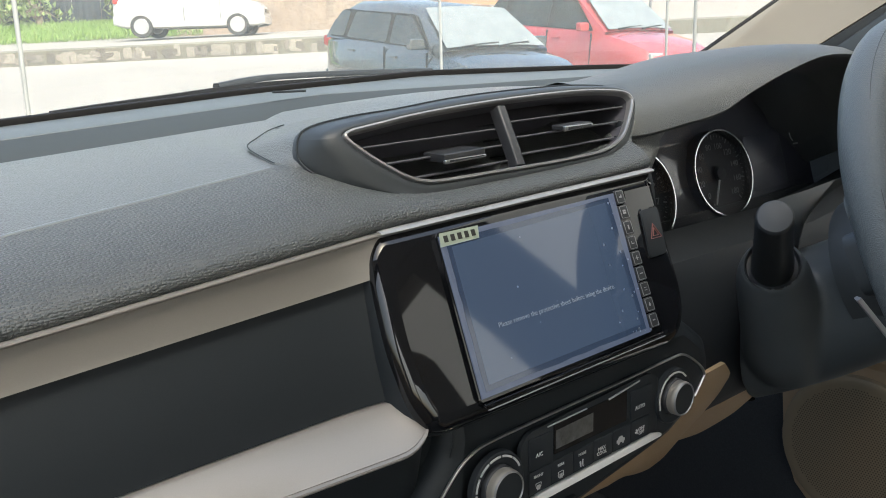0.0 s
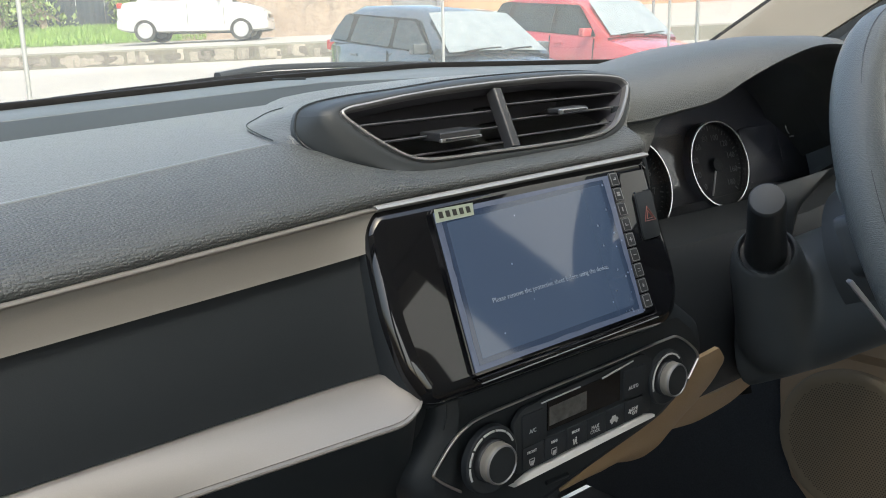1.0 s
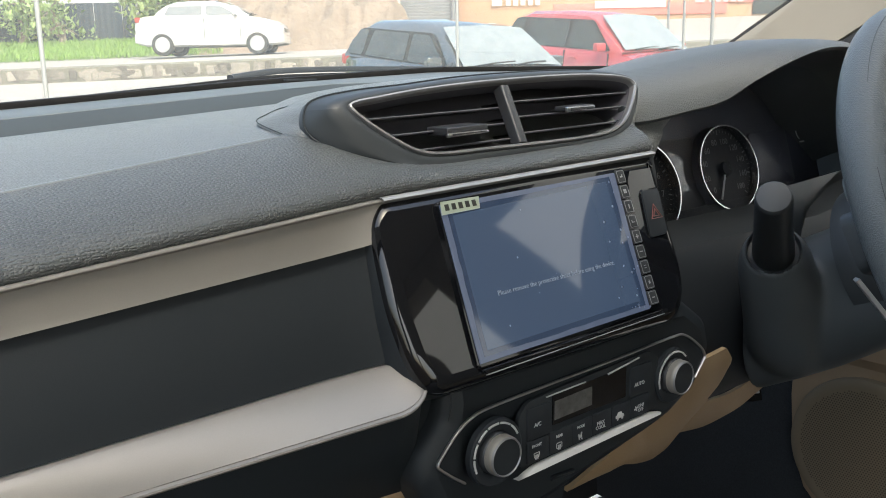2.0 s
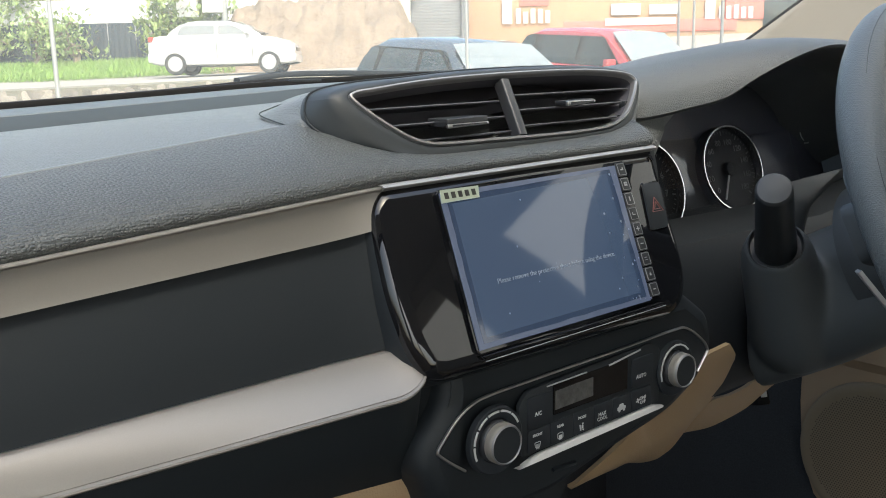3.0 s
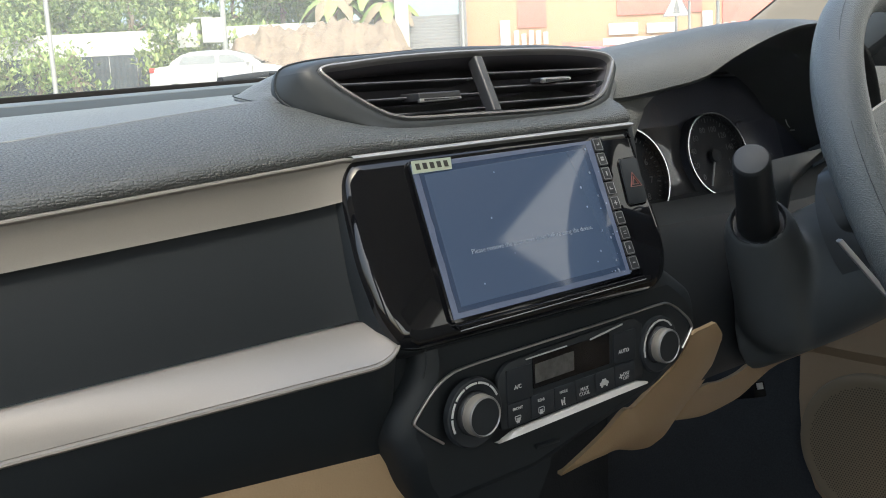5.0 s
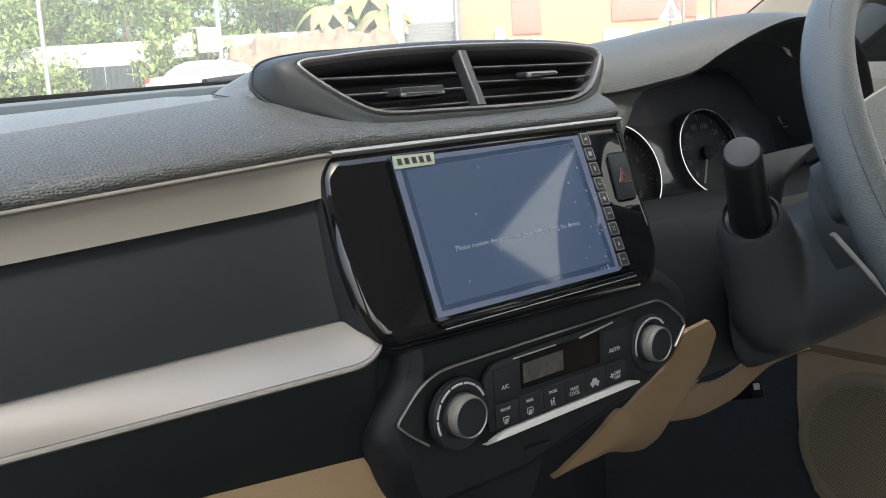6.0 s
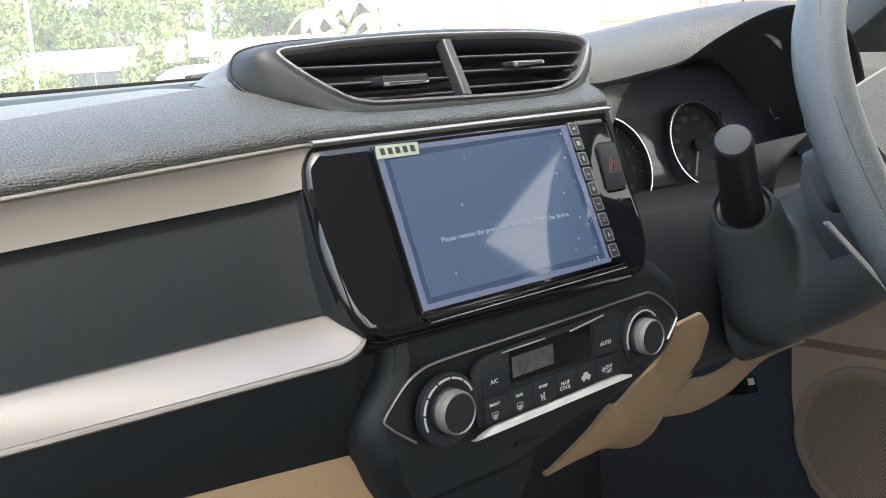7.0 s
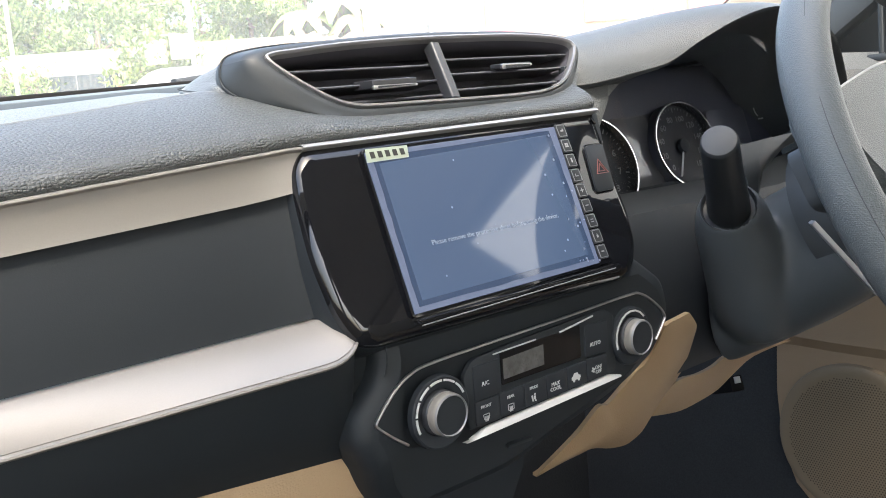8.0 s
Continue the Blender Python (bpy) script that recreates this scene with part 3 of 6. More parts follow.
for x in XT + [-0.112, -0.106, -0.10]:
    a = silver_low(min(x, -0.118)) + Vector((0, 0.003, -0.0018))
    a.x = x
    e = Vector((x, 0.031, 1.337 - 0.085 * (x + 0.122) * (x < -0.122)))
    rows.append([a, a.lerp(e, 0.2) + Vector((0, -0.0015, 0)), a.lerp(e, 0.5) + Vector((0, -0.003, 0)), a.lerp(e, 0.8) + Vector((0, -0.002, 0)), e + Vector((0, -0.001, 0.002)), e, e + Vector((0, 0.012, 0.001))])
dpart("lower_panel", grid(rows, thick=0.003), M_DARK, "dark lower dash panel")

# glove box
glove = thing("glove_box", "beige plastic glove box lid under the dashboard", "glove box", (-0.4, 0.06, 1.10))
rows = []
for z, x1, y in ((1.336, -0.122, 0.036), (1.330, -0.119, 0.034), (1.30, -0.097, 0.036), (1.25, -0.065, 0.045), (1.18, -0.06, 0.07), (1.10, -0.06, 0.11)):
    rows.append([Vector((x, y, z - 0.085 * (x + 0.122) * (x < -0.122) * (1 if z > 1.3 else 0.5))) for x in steps(-0.72, x1, 16)])
keep(part("lid", grid(rows, thick=0.004), M_BEIGE, None), glove)

# ---- centre vents ----
VENT = plane_frame((0.01, 0.071, 1.5475), (1, 0, 0), (0, -0.86, 0.515))


def on_vent(x, z):
    """Plane coordinates of a point of the vent's face, from x and z."""
    return (x - 0.01, (z - 1.5475) / 0.8575)


CHROME = [on_vent(*p) for p in ((-0.117, 1.557), (-0.1125, 1.5605), (-0.096, 1.5625), (-0.063, 1.566), (-0.018, 1.569), (0.032, 1.571), (0.086, 1.572), (0.121, 1.571), (0.143, 1.5685), (0.1495, 1.564), (0.1475, 1.559),
                                (0.134, 1.547), (0.118, 1.5365), (0.097, 1.5305), (0.072, 1.5285), (0.028, 1.5275), (-0.02, 1.5272), (-0.060, 1.527), (-0.075, 1.5285), (-0.086, 1.5325), (-0.098, 1.540), (-0.109, 1.5485))]
OUTER = [on_vent(*p) for p in ((-0.1285, 1.5585), (-0.120, 1.5635), (-0.098, 1.567), (-0.063, 1.570), (-0.018, 1.5735), (0.032, 1.5755), (0.086, 1.5762), (0.124, 1.575), (0.148, 1.572), (0.1555, 1.566), (0.153, 1.558),
                               (0.1395, 1.545), (0.123, 1.533), (0.099, 1.5265), (0.072, 1.5240), (0.028, 1.523), (-0.023, 1.522), (-0.064, 1.520), (-0.083, 1.5225), (-0.098, 1.529), (-0.112, 1.539), (-0.123, 1.549))]


def loop(points, per=4):
    return [(p.x, p.y) for p in smooth_path([(a, b, 0) for a, b in points], per, True)]


def scaled(points, k, c=(0.0, 0.0)):
    return [(c[0] + (a - c[0]) * k, c[1] + (b - c[1]) * k) for a, b in points]


def inset(points, d):
    """An outline drawn inwards by d (outwards where d is negative)."""
    out = []
    n = len(points)
    area = sum(points[i - 1][0] * points[i][1] - points[i][0] * points[i - 1][1] for i in range(n))
    s = 1 if area > 0 else -1
    for i in range(n):
        a, b = Vector(points[i - 1]), Vector(points[(i + 1) % n])
        t = (b - a).normalized()
        out.append((points[i][0] - t.y * d * s, points[i][1] + t.x * d * s))
    return out


vent = thing("centre_air_vent", "twin centre air vents with a satin chrome ring and black slats", "air vent", (0.01, 0.08, 1.53))


def vpart(name, bm, material, label="", parent=None, **k):
    ob = link(name, bm, material, None, label, **k)
    return keep(ob, parent or vent)


ring = loop(CHROME)
outer = loop(OUTER)
lv = lambda pts, h: [VENT @ Vector((a, b, h)) for a, b in pts]  # noqa: E731
# housing: from the chrome ring out to the rim, and back into the dash
WIDE = {0: (-0.1330, 0.100, 1.556), 1: (-0.1240, 0.100, 1.5625), 2: (-0.098, 0.098, 1.5665), 18: (-0.084, 0.062, 1.5215), 19: (-0.103, 0.066, 1.5245), 20: (-0.124, 0.078, 1.5315), 21: (-0.1355, 0.094, 1.543)}
back_pts = []
for i, (a, b) in enumerate(OUTER):
    p = VENT @ Vector((a, b, -0.0015))
    back_pts.append(Vector(WIDE[i]) if i in WIDE else p + Vector((0, 0.012, -0.0005)))
back1 = smooth_path(back_pts, 4, True)
face_rim = lv(outer, -0.0022)
rows = [lv(inset(ring, 0.001), -0.012), lv(ring, -0.0005), lv(inset(ring, -0.0012), 0.0002), lv([((a + c) / 2, (b + d) / 2) for (a, b), (c, d) in zip(ring, outer)], -0.0002), face_rim]
for u in (0.25, 0.55, 0.8):
    rows.append([p.lerp(q, u) + Vector((0, -0.0025 * math.sin(u * math.pi), 0)) for p, q in zip(face_rim, back1)])
rows += [back1, [p + Vector((0, 0.004, -0.001) if p.y > 0.088 or p.z > 1.549 else (0, 0.02, 0.002)) for p in back1]]
vpart("housing", grid([r + [r[0]] for r in rows]), M_HOUSING, "smooth dark housing", edges=75)
vpart("gap_seam", sweep([p + Vector((0, -0.0006, 0.0003)) for p in back1], circle(0.0007, 6), up=(0, -1, 0.3), closed=True), M_BLACK, "dark gap round the housing")
bm = grid([r + [r[0]] for r in (lv(inset(ring, 0.0022), -0.004), lv(inset(ring, 0.0022), 0.0008), lv(inset(ring, 0.0012), 0.0022), lv(inset(ring, 0.0), 0.0018), lv(inset(ring, -0.0003), -0.001))])
vpart("chrome_ring", bm, M_RING, "satin chrome ring")
# dark throat
deep = [p + Vector((0, 0.055, -0.004)) for p in lv(scaled(ring, 0.93), -0.01)]
bm = grid([r + [r[0]] for r in (lv(inset(ring, 0.002), -0.002), lv(inset(ring, 0.003), -0.012), deep)])
bm.faces.new([bm.verts.new(p) for p in deep])
vpart("throat", bm, M_THROAT, "black inner throat")
# divider between the two vents
path = [VENT @ Vector((a, b, 0.0)) for a, b in ((0.0028, 0.0218), (0.0017, 0.010), (0.0004, -0.006), (-0.0010, -0.0205))]
vpart("divider", sweep(smooth_path(path, 5), rounded([(-0.0042, -0.008), (0.0042, -0.008), (0.0036, 0.001), (-0.0036, 0.001)], 0.0016, 3), up=VENT.to_3x3() @ Vector((0, 0, 1))), M_SLAT)


def span(b, side):
    """Where a slat at height b starts and ends in the opening."""
    xs = []
    n = len(ring)
    inner = inset(ring, 0.003)
    for i in range(n):
        (x0, y0), (x1, y1) = inner[i - 1], inner[i]
        if (y0 - b) * (y1 - b) < 0:
            xs.append(x0 + (x1 - x0) * (b - y0) / (y1 - y0))
    mid = 0.0008
    return (min(xs), mid - 0.005) if side == 0 else (mid + 0.005, max(xs))


for side, heights in ((0, (0.0082, -0.0036, -0.0148)), (1, (0.0146, 0.0030, -0.0092))):
    for b in heights:
        x0, x1 = span(b, side)
        rows = []
        for a in steps(x0, x1, 14):
            lift = 0.0025 * ((a - x0) / (x1 - x0) - 0.5)
            e = VENT @ Vector((a, b + lift, -0.006))
            t = Vector((0, 0.026, -0.004))
            rows.append([e, e + Vector((0, -0.0004, -0.0006)), e + Vector((0, 0.0, -0.0014)), e + t + Vector((0, 0, -0.0012)), e + t])
        bm = grid([r + [r[0]] for r in rows])
        vpart("slat", bm, M_VENTSLAT)
# small guides at the ends of the slats
for a, b in ((0.123, 0.0010), (0.1135, -0.0105)):
    q = VENT @ Vector((a, b, -0.006))
    vpart("slat_guide", boxed(-0.0022, 0.0022, -0.002, 0.004, -0.003, 0.003, 0.0012, m=pose(q.x, q.y, q.z)), M_HOUSING)
# sliding tabs
for name, x, b, w, deep_, wide_tab in (("slide_tab", -0.0490, -0.0075, 0.034, 0.014, True), ("slide_tab", 0.0620, 0.0022, 0.029, 0.006, False)):
    o = VENT @ Vector((x, b, 0.0))
    fr = pose(o.x, o.y, o.z, 0, -1.6, 0)
    tab = vpart(name, boxed(-w / 2, w / 2, -0.006, deep_, -0.0030 if wide_tab else -0.0016, 0.0024 if wide_tab else 0.0018, 0.0012, 3, m=fr), M_SLAT)
    lo_, hi_ = (-0.0036, -0.0010) if wide_tab else (-0.0022, 0.0012)
    lip = [(-w / 2, lo_), (w / 2, lo_ + 0.0004), (w / 2, hi_ - 0.0004), (-w / 2, hi_)] if wide_tab else [(-w / 2, lo_), (w / 2, lo_ + 0.0014), (w / 2, hi_ - 0.0004), (-w / 2, hi_ + 0.0004)]
    vpart("chrome_edge", prism(rounded(lip, 0.0008, 3), 0.0024, fr @ pose(0, -0.0068, 0, 90), 0.0004), M_CHROME, "bright chrome edge", parent=tab)
    vpart("edge_slot", prism(rounded([(-w * 0.40, lo_ + 0.0009), (w * 0.44, lo_ + 0.0012), (w * 0.44, hi_ - 0.0008), (-w * 0.40, hi_ - 0.0005)], 0.0003, 2), 0.001, fr @ pose(0, -0.0070, 0, 90)), M_SLAT, "dark slot in the chrome edge", parent=tab)

# pod that carries the vents: it runs back into the top pad
rows = []
top = sorted([p for p in back1 if p.z > 1.5475], key=lambda p: p.x)
top = [p for i, p in enumerate(top) if i == 0 or p.x - top[i - 1].x > 0.0005]
for p in top:
    if p.x < -0.106:
        continue
    left = max(0.0, min(1.0, (-0.03 - p.x) / 0.074))
    ex, ey = p.x + 0.044 * left ** 2, 0.285 - 0.065 * left ** 2
    sl, cr = step_low(ex), crease(min(ex, -0.145))
    e = Vector((ex, ey, sl.z + (cr.z - sl.z) * max(0.0, (sl.y - ey) / (sl.y - cr.y)) - 0.0015 + 0.005 * (1 - left) ** 3))
    s0 = p + Vector((0, 0.001, -0.0008))
    rows.append([Vector((s0.x + (e.x - s0.x) * u, s0.y + (e.y - s0.y) * u, e.z + (s0.z - e.z) * (1 - u) ** (1 + 0.9 * left) + 0.0035 * math.sin(u * math.pi) * (1 - left) ** 2)) for u in (0.0, 0.04, 0.12, 0.25, 0.4, 0.6, 0.8, 1.0)] + [e + Vector((0, 0.003, -0.004))])
dpart("vent_pod", grid(rows), M_TOP, "raised pod round the vents")
# facet at the pod's left flank
base_line = smooth_path([(-0.1335, 0.0915, 1.5375), (-0.1405, 0.1025, 1.5398), (-0.1385, 0.128, 1.5424), (-0.1300, 0.163, 1.5460), (-0.112, 0.182, 1.5488), (-0.088, 0.204, 1.5515), (-0.060, 0.220, 1.5535)], 4)
top_line = smooth_path([(-0.1325, 0.0900, 1.5400), (-0.1375, 0.0985, 1.5445), (-0.1360, 0.1005, 1.5480), (-0.1335, 0.1035, 1.5545), (-0.1290, 0.1040, 1.5595), (-0.1180, 0.1050, 1.5635), (-0.1040, 0.1070, 1.5655)], 4)
rows = [[a.lerp(b + Vector((0.0035, -0.0015, 0)), v) + Vector((0, 0, 0.0022 * math.sin(v * math.pi))) for v in steps(0, 1, 10)] for a, b in zip(base_line, top_line)]
dpart("pod_flank", grid(rows, thick=0.002), M_TOP, "raised flank beside the pod")
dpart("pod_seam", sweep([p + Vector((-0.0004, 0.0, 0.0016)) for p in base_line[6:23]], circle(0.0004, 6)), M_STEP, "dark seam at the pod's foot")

# ---- instrument hood ----
LIP = smooth_path([(0.150, 0.090, 1.532), (0.170, 0.081, 1.533), (0.205, 0.072, 1.5385), (0.240, 0.060, 1.546), (0.268, 0.050, 1.561), (0.303, 0.037, 1.577), (0.345, 0.030, 1.587), (0.395, 0.030, 1.587), (0.44, 0.034, 1.580), (0.49, 0.042, 1.563), (0.53, 0.052, 1.535), (0.56, 0.06, 1.50)], 5)
rows = []
for i, p in enumerate(LIP):
    u = i / (len(LIP) - 1)
    side = max(0.0, (p.x - 0.42) / 0.14)
    lift = 0.006 + 0.012 * math.sin(min(1.0, u * 1.25) * math.pi) ** 0.8
    k = max(0.0, min(1.0, (p.x - 0.15) / 0.20))
    top_z = 1.5735 + 0.025 * k * k * (3 - 2 * k) - 0.03 * side
    rows.append([
        p + Vector((-0.004 + 0.01 * u, 0.12, -0.03 - 0.02 * side)), p + Vector((0, 0.02, -0.004)), p + Vector((0, 0.002, -0.001)), p, p + Vector((0, -0.0015, 0.002)),
        p + Vector((0.001, 0.004, 0.4 * (top_z - p.z))), p + Vector((0.002, 0.018, 0.75 * (top_z - p.z))), Vector((p.x + 0.004, p.y + 0.04, p.z + 0.95 * (top_z - p.z))),
        Vector((p.x + 0.012, p.y + 0.075, top_z)), Vector((p.x + 0.03 * k, 0.19, top_z - 0.007)), Vector((p.x + 0.06 * k, 0.27, 1.5615)), Vector((p.x + 0.08 * k, 0.33, 1.552))])
dpart("instrument_hood", grid(rows), M_HOOD, "grained hood over the dials")
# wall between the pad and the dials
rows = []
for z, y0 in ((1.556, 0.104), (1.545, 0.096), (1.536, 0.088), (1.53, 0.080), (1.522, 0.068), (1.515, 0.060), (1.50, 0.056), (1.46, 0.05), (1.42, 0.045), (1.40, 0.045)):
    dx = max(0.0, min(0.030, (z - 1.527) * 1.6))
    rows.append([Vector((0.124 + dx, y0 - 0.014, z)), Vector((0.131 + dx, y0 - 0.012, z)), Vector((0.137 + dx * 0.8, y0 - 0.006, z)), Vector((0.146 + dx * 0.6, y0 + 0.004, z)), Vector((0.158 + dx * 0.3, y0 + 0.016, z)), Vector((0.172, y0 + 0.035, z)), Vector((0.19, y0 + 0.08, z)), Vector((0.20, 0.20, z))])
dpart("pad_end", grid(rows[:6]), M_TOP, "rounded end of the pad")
# the same wall below z 1.515, in the darker knee material
dpart("pad_end_lower", grid(rows[5:]), M_KNEE, "darker lower part of the pad end")
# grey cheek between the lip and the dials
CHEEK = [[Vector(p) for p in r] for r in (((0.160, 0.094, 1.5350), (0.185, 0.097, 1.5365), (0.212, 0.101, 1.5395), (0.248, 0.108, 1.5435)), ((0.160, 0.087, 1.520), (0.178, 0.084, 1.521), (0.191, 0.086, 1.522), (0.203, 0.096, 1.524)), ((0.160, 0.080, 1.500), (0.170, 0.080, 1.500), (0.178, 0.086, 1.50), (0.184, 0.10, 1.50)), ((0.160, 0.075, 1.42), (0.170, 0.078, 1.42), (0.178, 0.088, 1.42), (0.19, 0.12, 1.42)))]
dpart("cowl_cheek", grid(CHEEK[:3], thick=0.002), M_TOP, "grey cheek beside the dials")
# lower rows of the cheek take the darker knee material
dpart("cheek_lower", grid(CHEEK[2:], thick=0.002), M_KNEE, "darker lower part of the cheek")

# ---- instrument cluster ----
cluster = thing("instrument_cluster", "dark instrument cluster with silver-ringed round dials", "instrument cluster", (0.38, 0.16, 1.42))


def cpart(name, bm, material, label="", parent=None, **k):
    ob = link(name, bm, material, None, label, **k)
    return keep(ob, parent or cluster)


CN = Vector((-0.10, -0.955, 0.28))
CF = plane_frame((0.40, 0.153, 1.4715), (1, 0, 0), CN)
cpart("backing", prism(rounded([(-0.22, -0.07), (0.17, -0.07), (0.17, 0.085), (-0.22, 0.085)], 0.02), 0.03, CF @ pose(0, 0, -0.012), 0.0), M_RECESS)
cpart("grey_panel", prism(rounded([(-0.095, -0.034), (-0.038, -0.034), (-0.038, 0.038), (-0.090, 0.038)], 0.004), 0.004, CF @ pose(0, 0, -0.006), 0.001), M_GREYTRIM)
cpart("lower_bezel", prism(rounded([(-0.20, -0.065), (0.15, -0.065), (0.15, -0.030), (-0.20, -0.036)], 0.006), 0.01, CF @ pose(0, 0, 0.001), 0.002), M_DARK)


def dial(cx, cy, r, numbers, start, sweep_deg, needle_deg):
    m = CF @ pose(cx, cy, 0)
    face = cpart("dial", lathe([(0, -0.004), (r * 0.97, -0.004), (r, -0.002)], m, 48), M_DIAL, "dark dial face")
    cpart("ring", lathe([(r - 0.0008, -0.004), (r - 0.0006, 0.0044), (r - 0.0005, 0.0046), (r + 0.0009, 0.0046), (r + 0.0011, 0.0042), (r + 0.0011, 0.002)], m, 64), M_DIALRING, "thin silver ring", parent=face)
    cpart("ring_wall", lathe([(r + 0.0011, 0.0025), (r + 0.0016, 0.0010), (r + 0.0018, -0.008)], m, 56), M_RECESS, "dark wall of the ring", parent=face)
    bm = bmesh.new()
    n = 41
    for i in range(n):
        a = radians(start - sweep_deg * i / (n - 1))
        long_ = i % 5 == 0
        l0, l1, w = r * (0.82 if long_ else 0.87), r * 0.93, r * (0.016 if long_ else 0.008)
        c, s = math.cos(a), math.sin(a)
        vs = [bm.verts.new(m @ Vector((c * l - s * q, s * l + c * q, -0.0034))) for l, q in ((l0, -w), (l1, -w), (l1, w), (l0, w))]
        bm.faces.new(vs)
    cpart("tick_marks", bm, M_DIALPRINT, parent=face, smooth=False)
    for i, word in enumerate(numbers):
        a = radians(start - sweep_deg * i / (len(numbers) - 1))
        ob = lettering("numeral", word, r * 0.20, m @ pose(math.cos(a) * r * 0.66, math.sin(a) * r * 0.66, -0.0033), M_DIALPRINT, face)
        ob.matrix_parent_inverse = Matrix()
    a = radians(needle_deg)
    ax = plane_frame(m @ Vector((0, 0, -0.001)), (m.to_3x3() @ Vector((math.cos(a), math.sin(a), 0))), CN)
    cpart("needle", boxed(-r * 0.15, r * 0.78, -0.0009, 0.0009, -0.0006, 0.0006, 0.0003, m=ax), M_NEEDLE, "pale needle", parent=face)
    cpart("needle_cap", lathe([(r * 0.17, -0.003), (r * 0.16, 0.001), (r * 0.1, 0.002), (0, 0.002)], m, 24), M_BLACK, parent=face)
    return face


dial(-0.0016, 0.0, 0.0437, ["0", "20", "40", "60", "80", "100", "120", "140", "160", "180"], 225, 270, 243)
dial(-0.128, -0.008, 0.0470, ["0", "1", "2", "3", "4", "5", "6", "7", "8"], 225, 270, 225)
# small round gauge in shade and its bright marks
cpart("info_display", prism(rounded([(0.036, -0.026), (0.10, -0.026), (0.10, 0.034), (0.036, 0.034)], 0.006), 0.003, CF @ pose(0.016, 0, -0.006), 0.001), M_RECESS)
m = CF @ pose(0.1400, 0.0270, -0.003)
arc = [m @ Vector((0.010 * math.cos(radians(a)), 0.010 * math.sin(radians(a)), 0)) for a in range(110, 235, 10)]
cpart("gauge_mark", sweep(arc, circle(0.0006, 6), up=CN), M_CHROME)
cpart("gauge_mark", boxed(-0.004, 0.004, -0.0008, 0.0008, -0.0004, 0.0004, m=m @ pose(-0.003, -0.011, 0)), M_GREYPRINT)

lens = cpart("lens", grid([[Vector((x, y, z)) for x in steps(0.228, 0.56, 10)] for y, z in ((0.085, 1.575), (0.105, 1.52), (0.118, 1.47), (0.125, 1.425))]), M_LENS, "clear cluster lens")
lens.visible_shadow = False

# ---- glossy console with the display unit ----
BN = Vector((0, -0.9233, 0.384))
BF = plane_frame((0, 0, 1.414), (1, 0, 0), BN)


def on_bez(x, z):
    return (x, (z - 1.414) / 0.9233)


console = thing("display_console", "piano black console panel framing the display", "console panel", (0, 0.02, 1.41))


def bpart(name, bm, material, label="", parent=None, **k):
    ob = link(name, bm, material, None, label, **k)
    return keep(ob, parent or console)


outline = [on_bez(*p) for p in ((-0.1225, 1.5085), (0.0, 1.5120), (0.1275, 1.5152), (0.1250, 1.481), (0.1240, 1.4626), (0.1245, 1.4400), (0.1195, 1.4220), (0.108, 1.4090), (0.095, 1.4045), (-0.113, 1.4045), (-0.1245, 1.408), (-0.1315, 1.424), (-0.1345, 1.452), (-0.1325, 1.482), (-0.1295, 1.500))]
bez = rounded(outline, [0.012, 0, 0.006, 0.006, 0.006, 0.010, 0.010, 0.010, 0.008, 0.010, 0.012, 0.010, 0.010, 0.010, 0.010], 6)


def wing(a):
    """How far the face falls away towards the driver's end."""
    return -1.6 * max(0.0, a - 0.086) ** 2


def bez_rows(profile):
    return [[BF @ Vector((a, b, h + wing(a))) for a, b in inset(bez, d)] for d, h in profile]


ROUND = [(0.0100 * (1 - math.cos(radians(q))), -0.0085 + 0.0085 * math.sin(radians(q))) for q in (0, 12, 25, 38, 51, 64, 77, 90)]
bpart("flank", grid([r + [r[0]] for r in bez_rows([(-0.0012, -0.045), (-0.0012, -0.013), (-0.0006, -0.0105), (0.0, -0.0085)])]), M_BLACK, "matt black flank")
rows = bez_rows(ROUND)
bpart("rim", grid([r + [r[0]] for r in rows]), M_GLOSS, "rounded glossy rim")
bm = bmesh.new()
bm.faces.new([bm.verts.new((a, b, 0.0)) for a, b in inset(bez, ROUND[-1][0])])
for a in steps(0.086, 0.120, 9):
    bmesh.ops.bisect_plane(bm, geom=bm.verts[:] + bm.edges[:] + bm.faces[:], plane_co=(a, 0, 0), plane_no=(1, 0, 0))
for v in bm.verts:
    v.co = BF @ Vector((v.co.x, v.co.y, wing(v.co.x)))
bpart("face", bm, M_GLOSS, "glossy piano black face")
# top bevel in a pale colour that stands in for mirrored sky
rows = []
for x in steps(-0.1222, 0.1262, 30):
    b = 0.0996 + (x + 0.1185) * 0.0302
    rows.append([BF @ Vector((x, b + db, h)) for db, h in ((0.0016, -0.006), (0.0016, -0.0004), (0.0020, 0.0002), (0.0028, -0.0002), (0.0036, -0.0012), (0.0044, -0.0026), (0.0050, -0.0044), (0.0052, -0.012))])
bpart("edge_strip", grid(rows, thick=0.0004), M_EDGE, "top edge coloured pale for the sky it mirrors")

unit = thing("display_unit", "touch display with a protective film and side keys", "display", (0, 0.0, 1.415))


def upart(name, bm, material, label="", parent=None, **k):
    ob = link(name, bm, material, None, label, **k)
    return keep(ob, parent or unit)


def rect(a0, a1, b0, b1):
    return [(a0, b0), (a1, b0), (a1, b1), (a0, b1)]


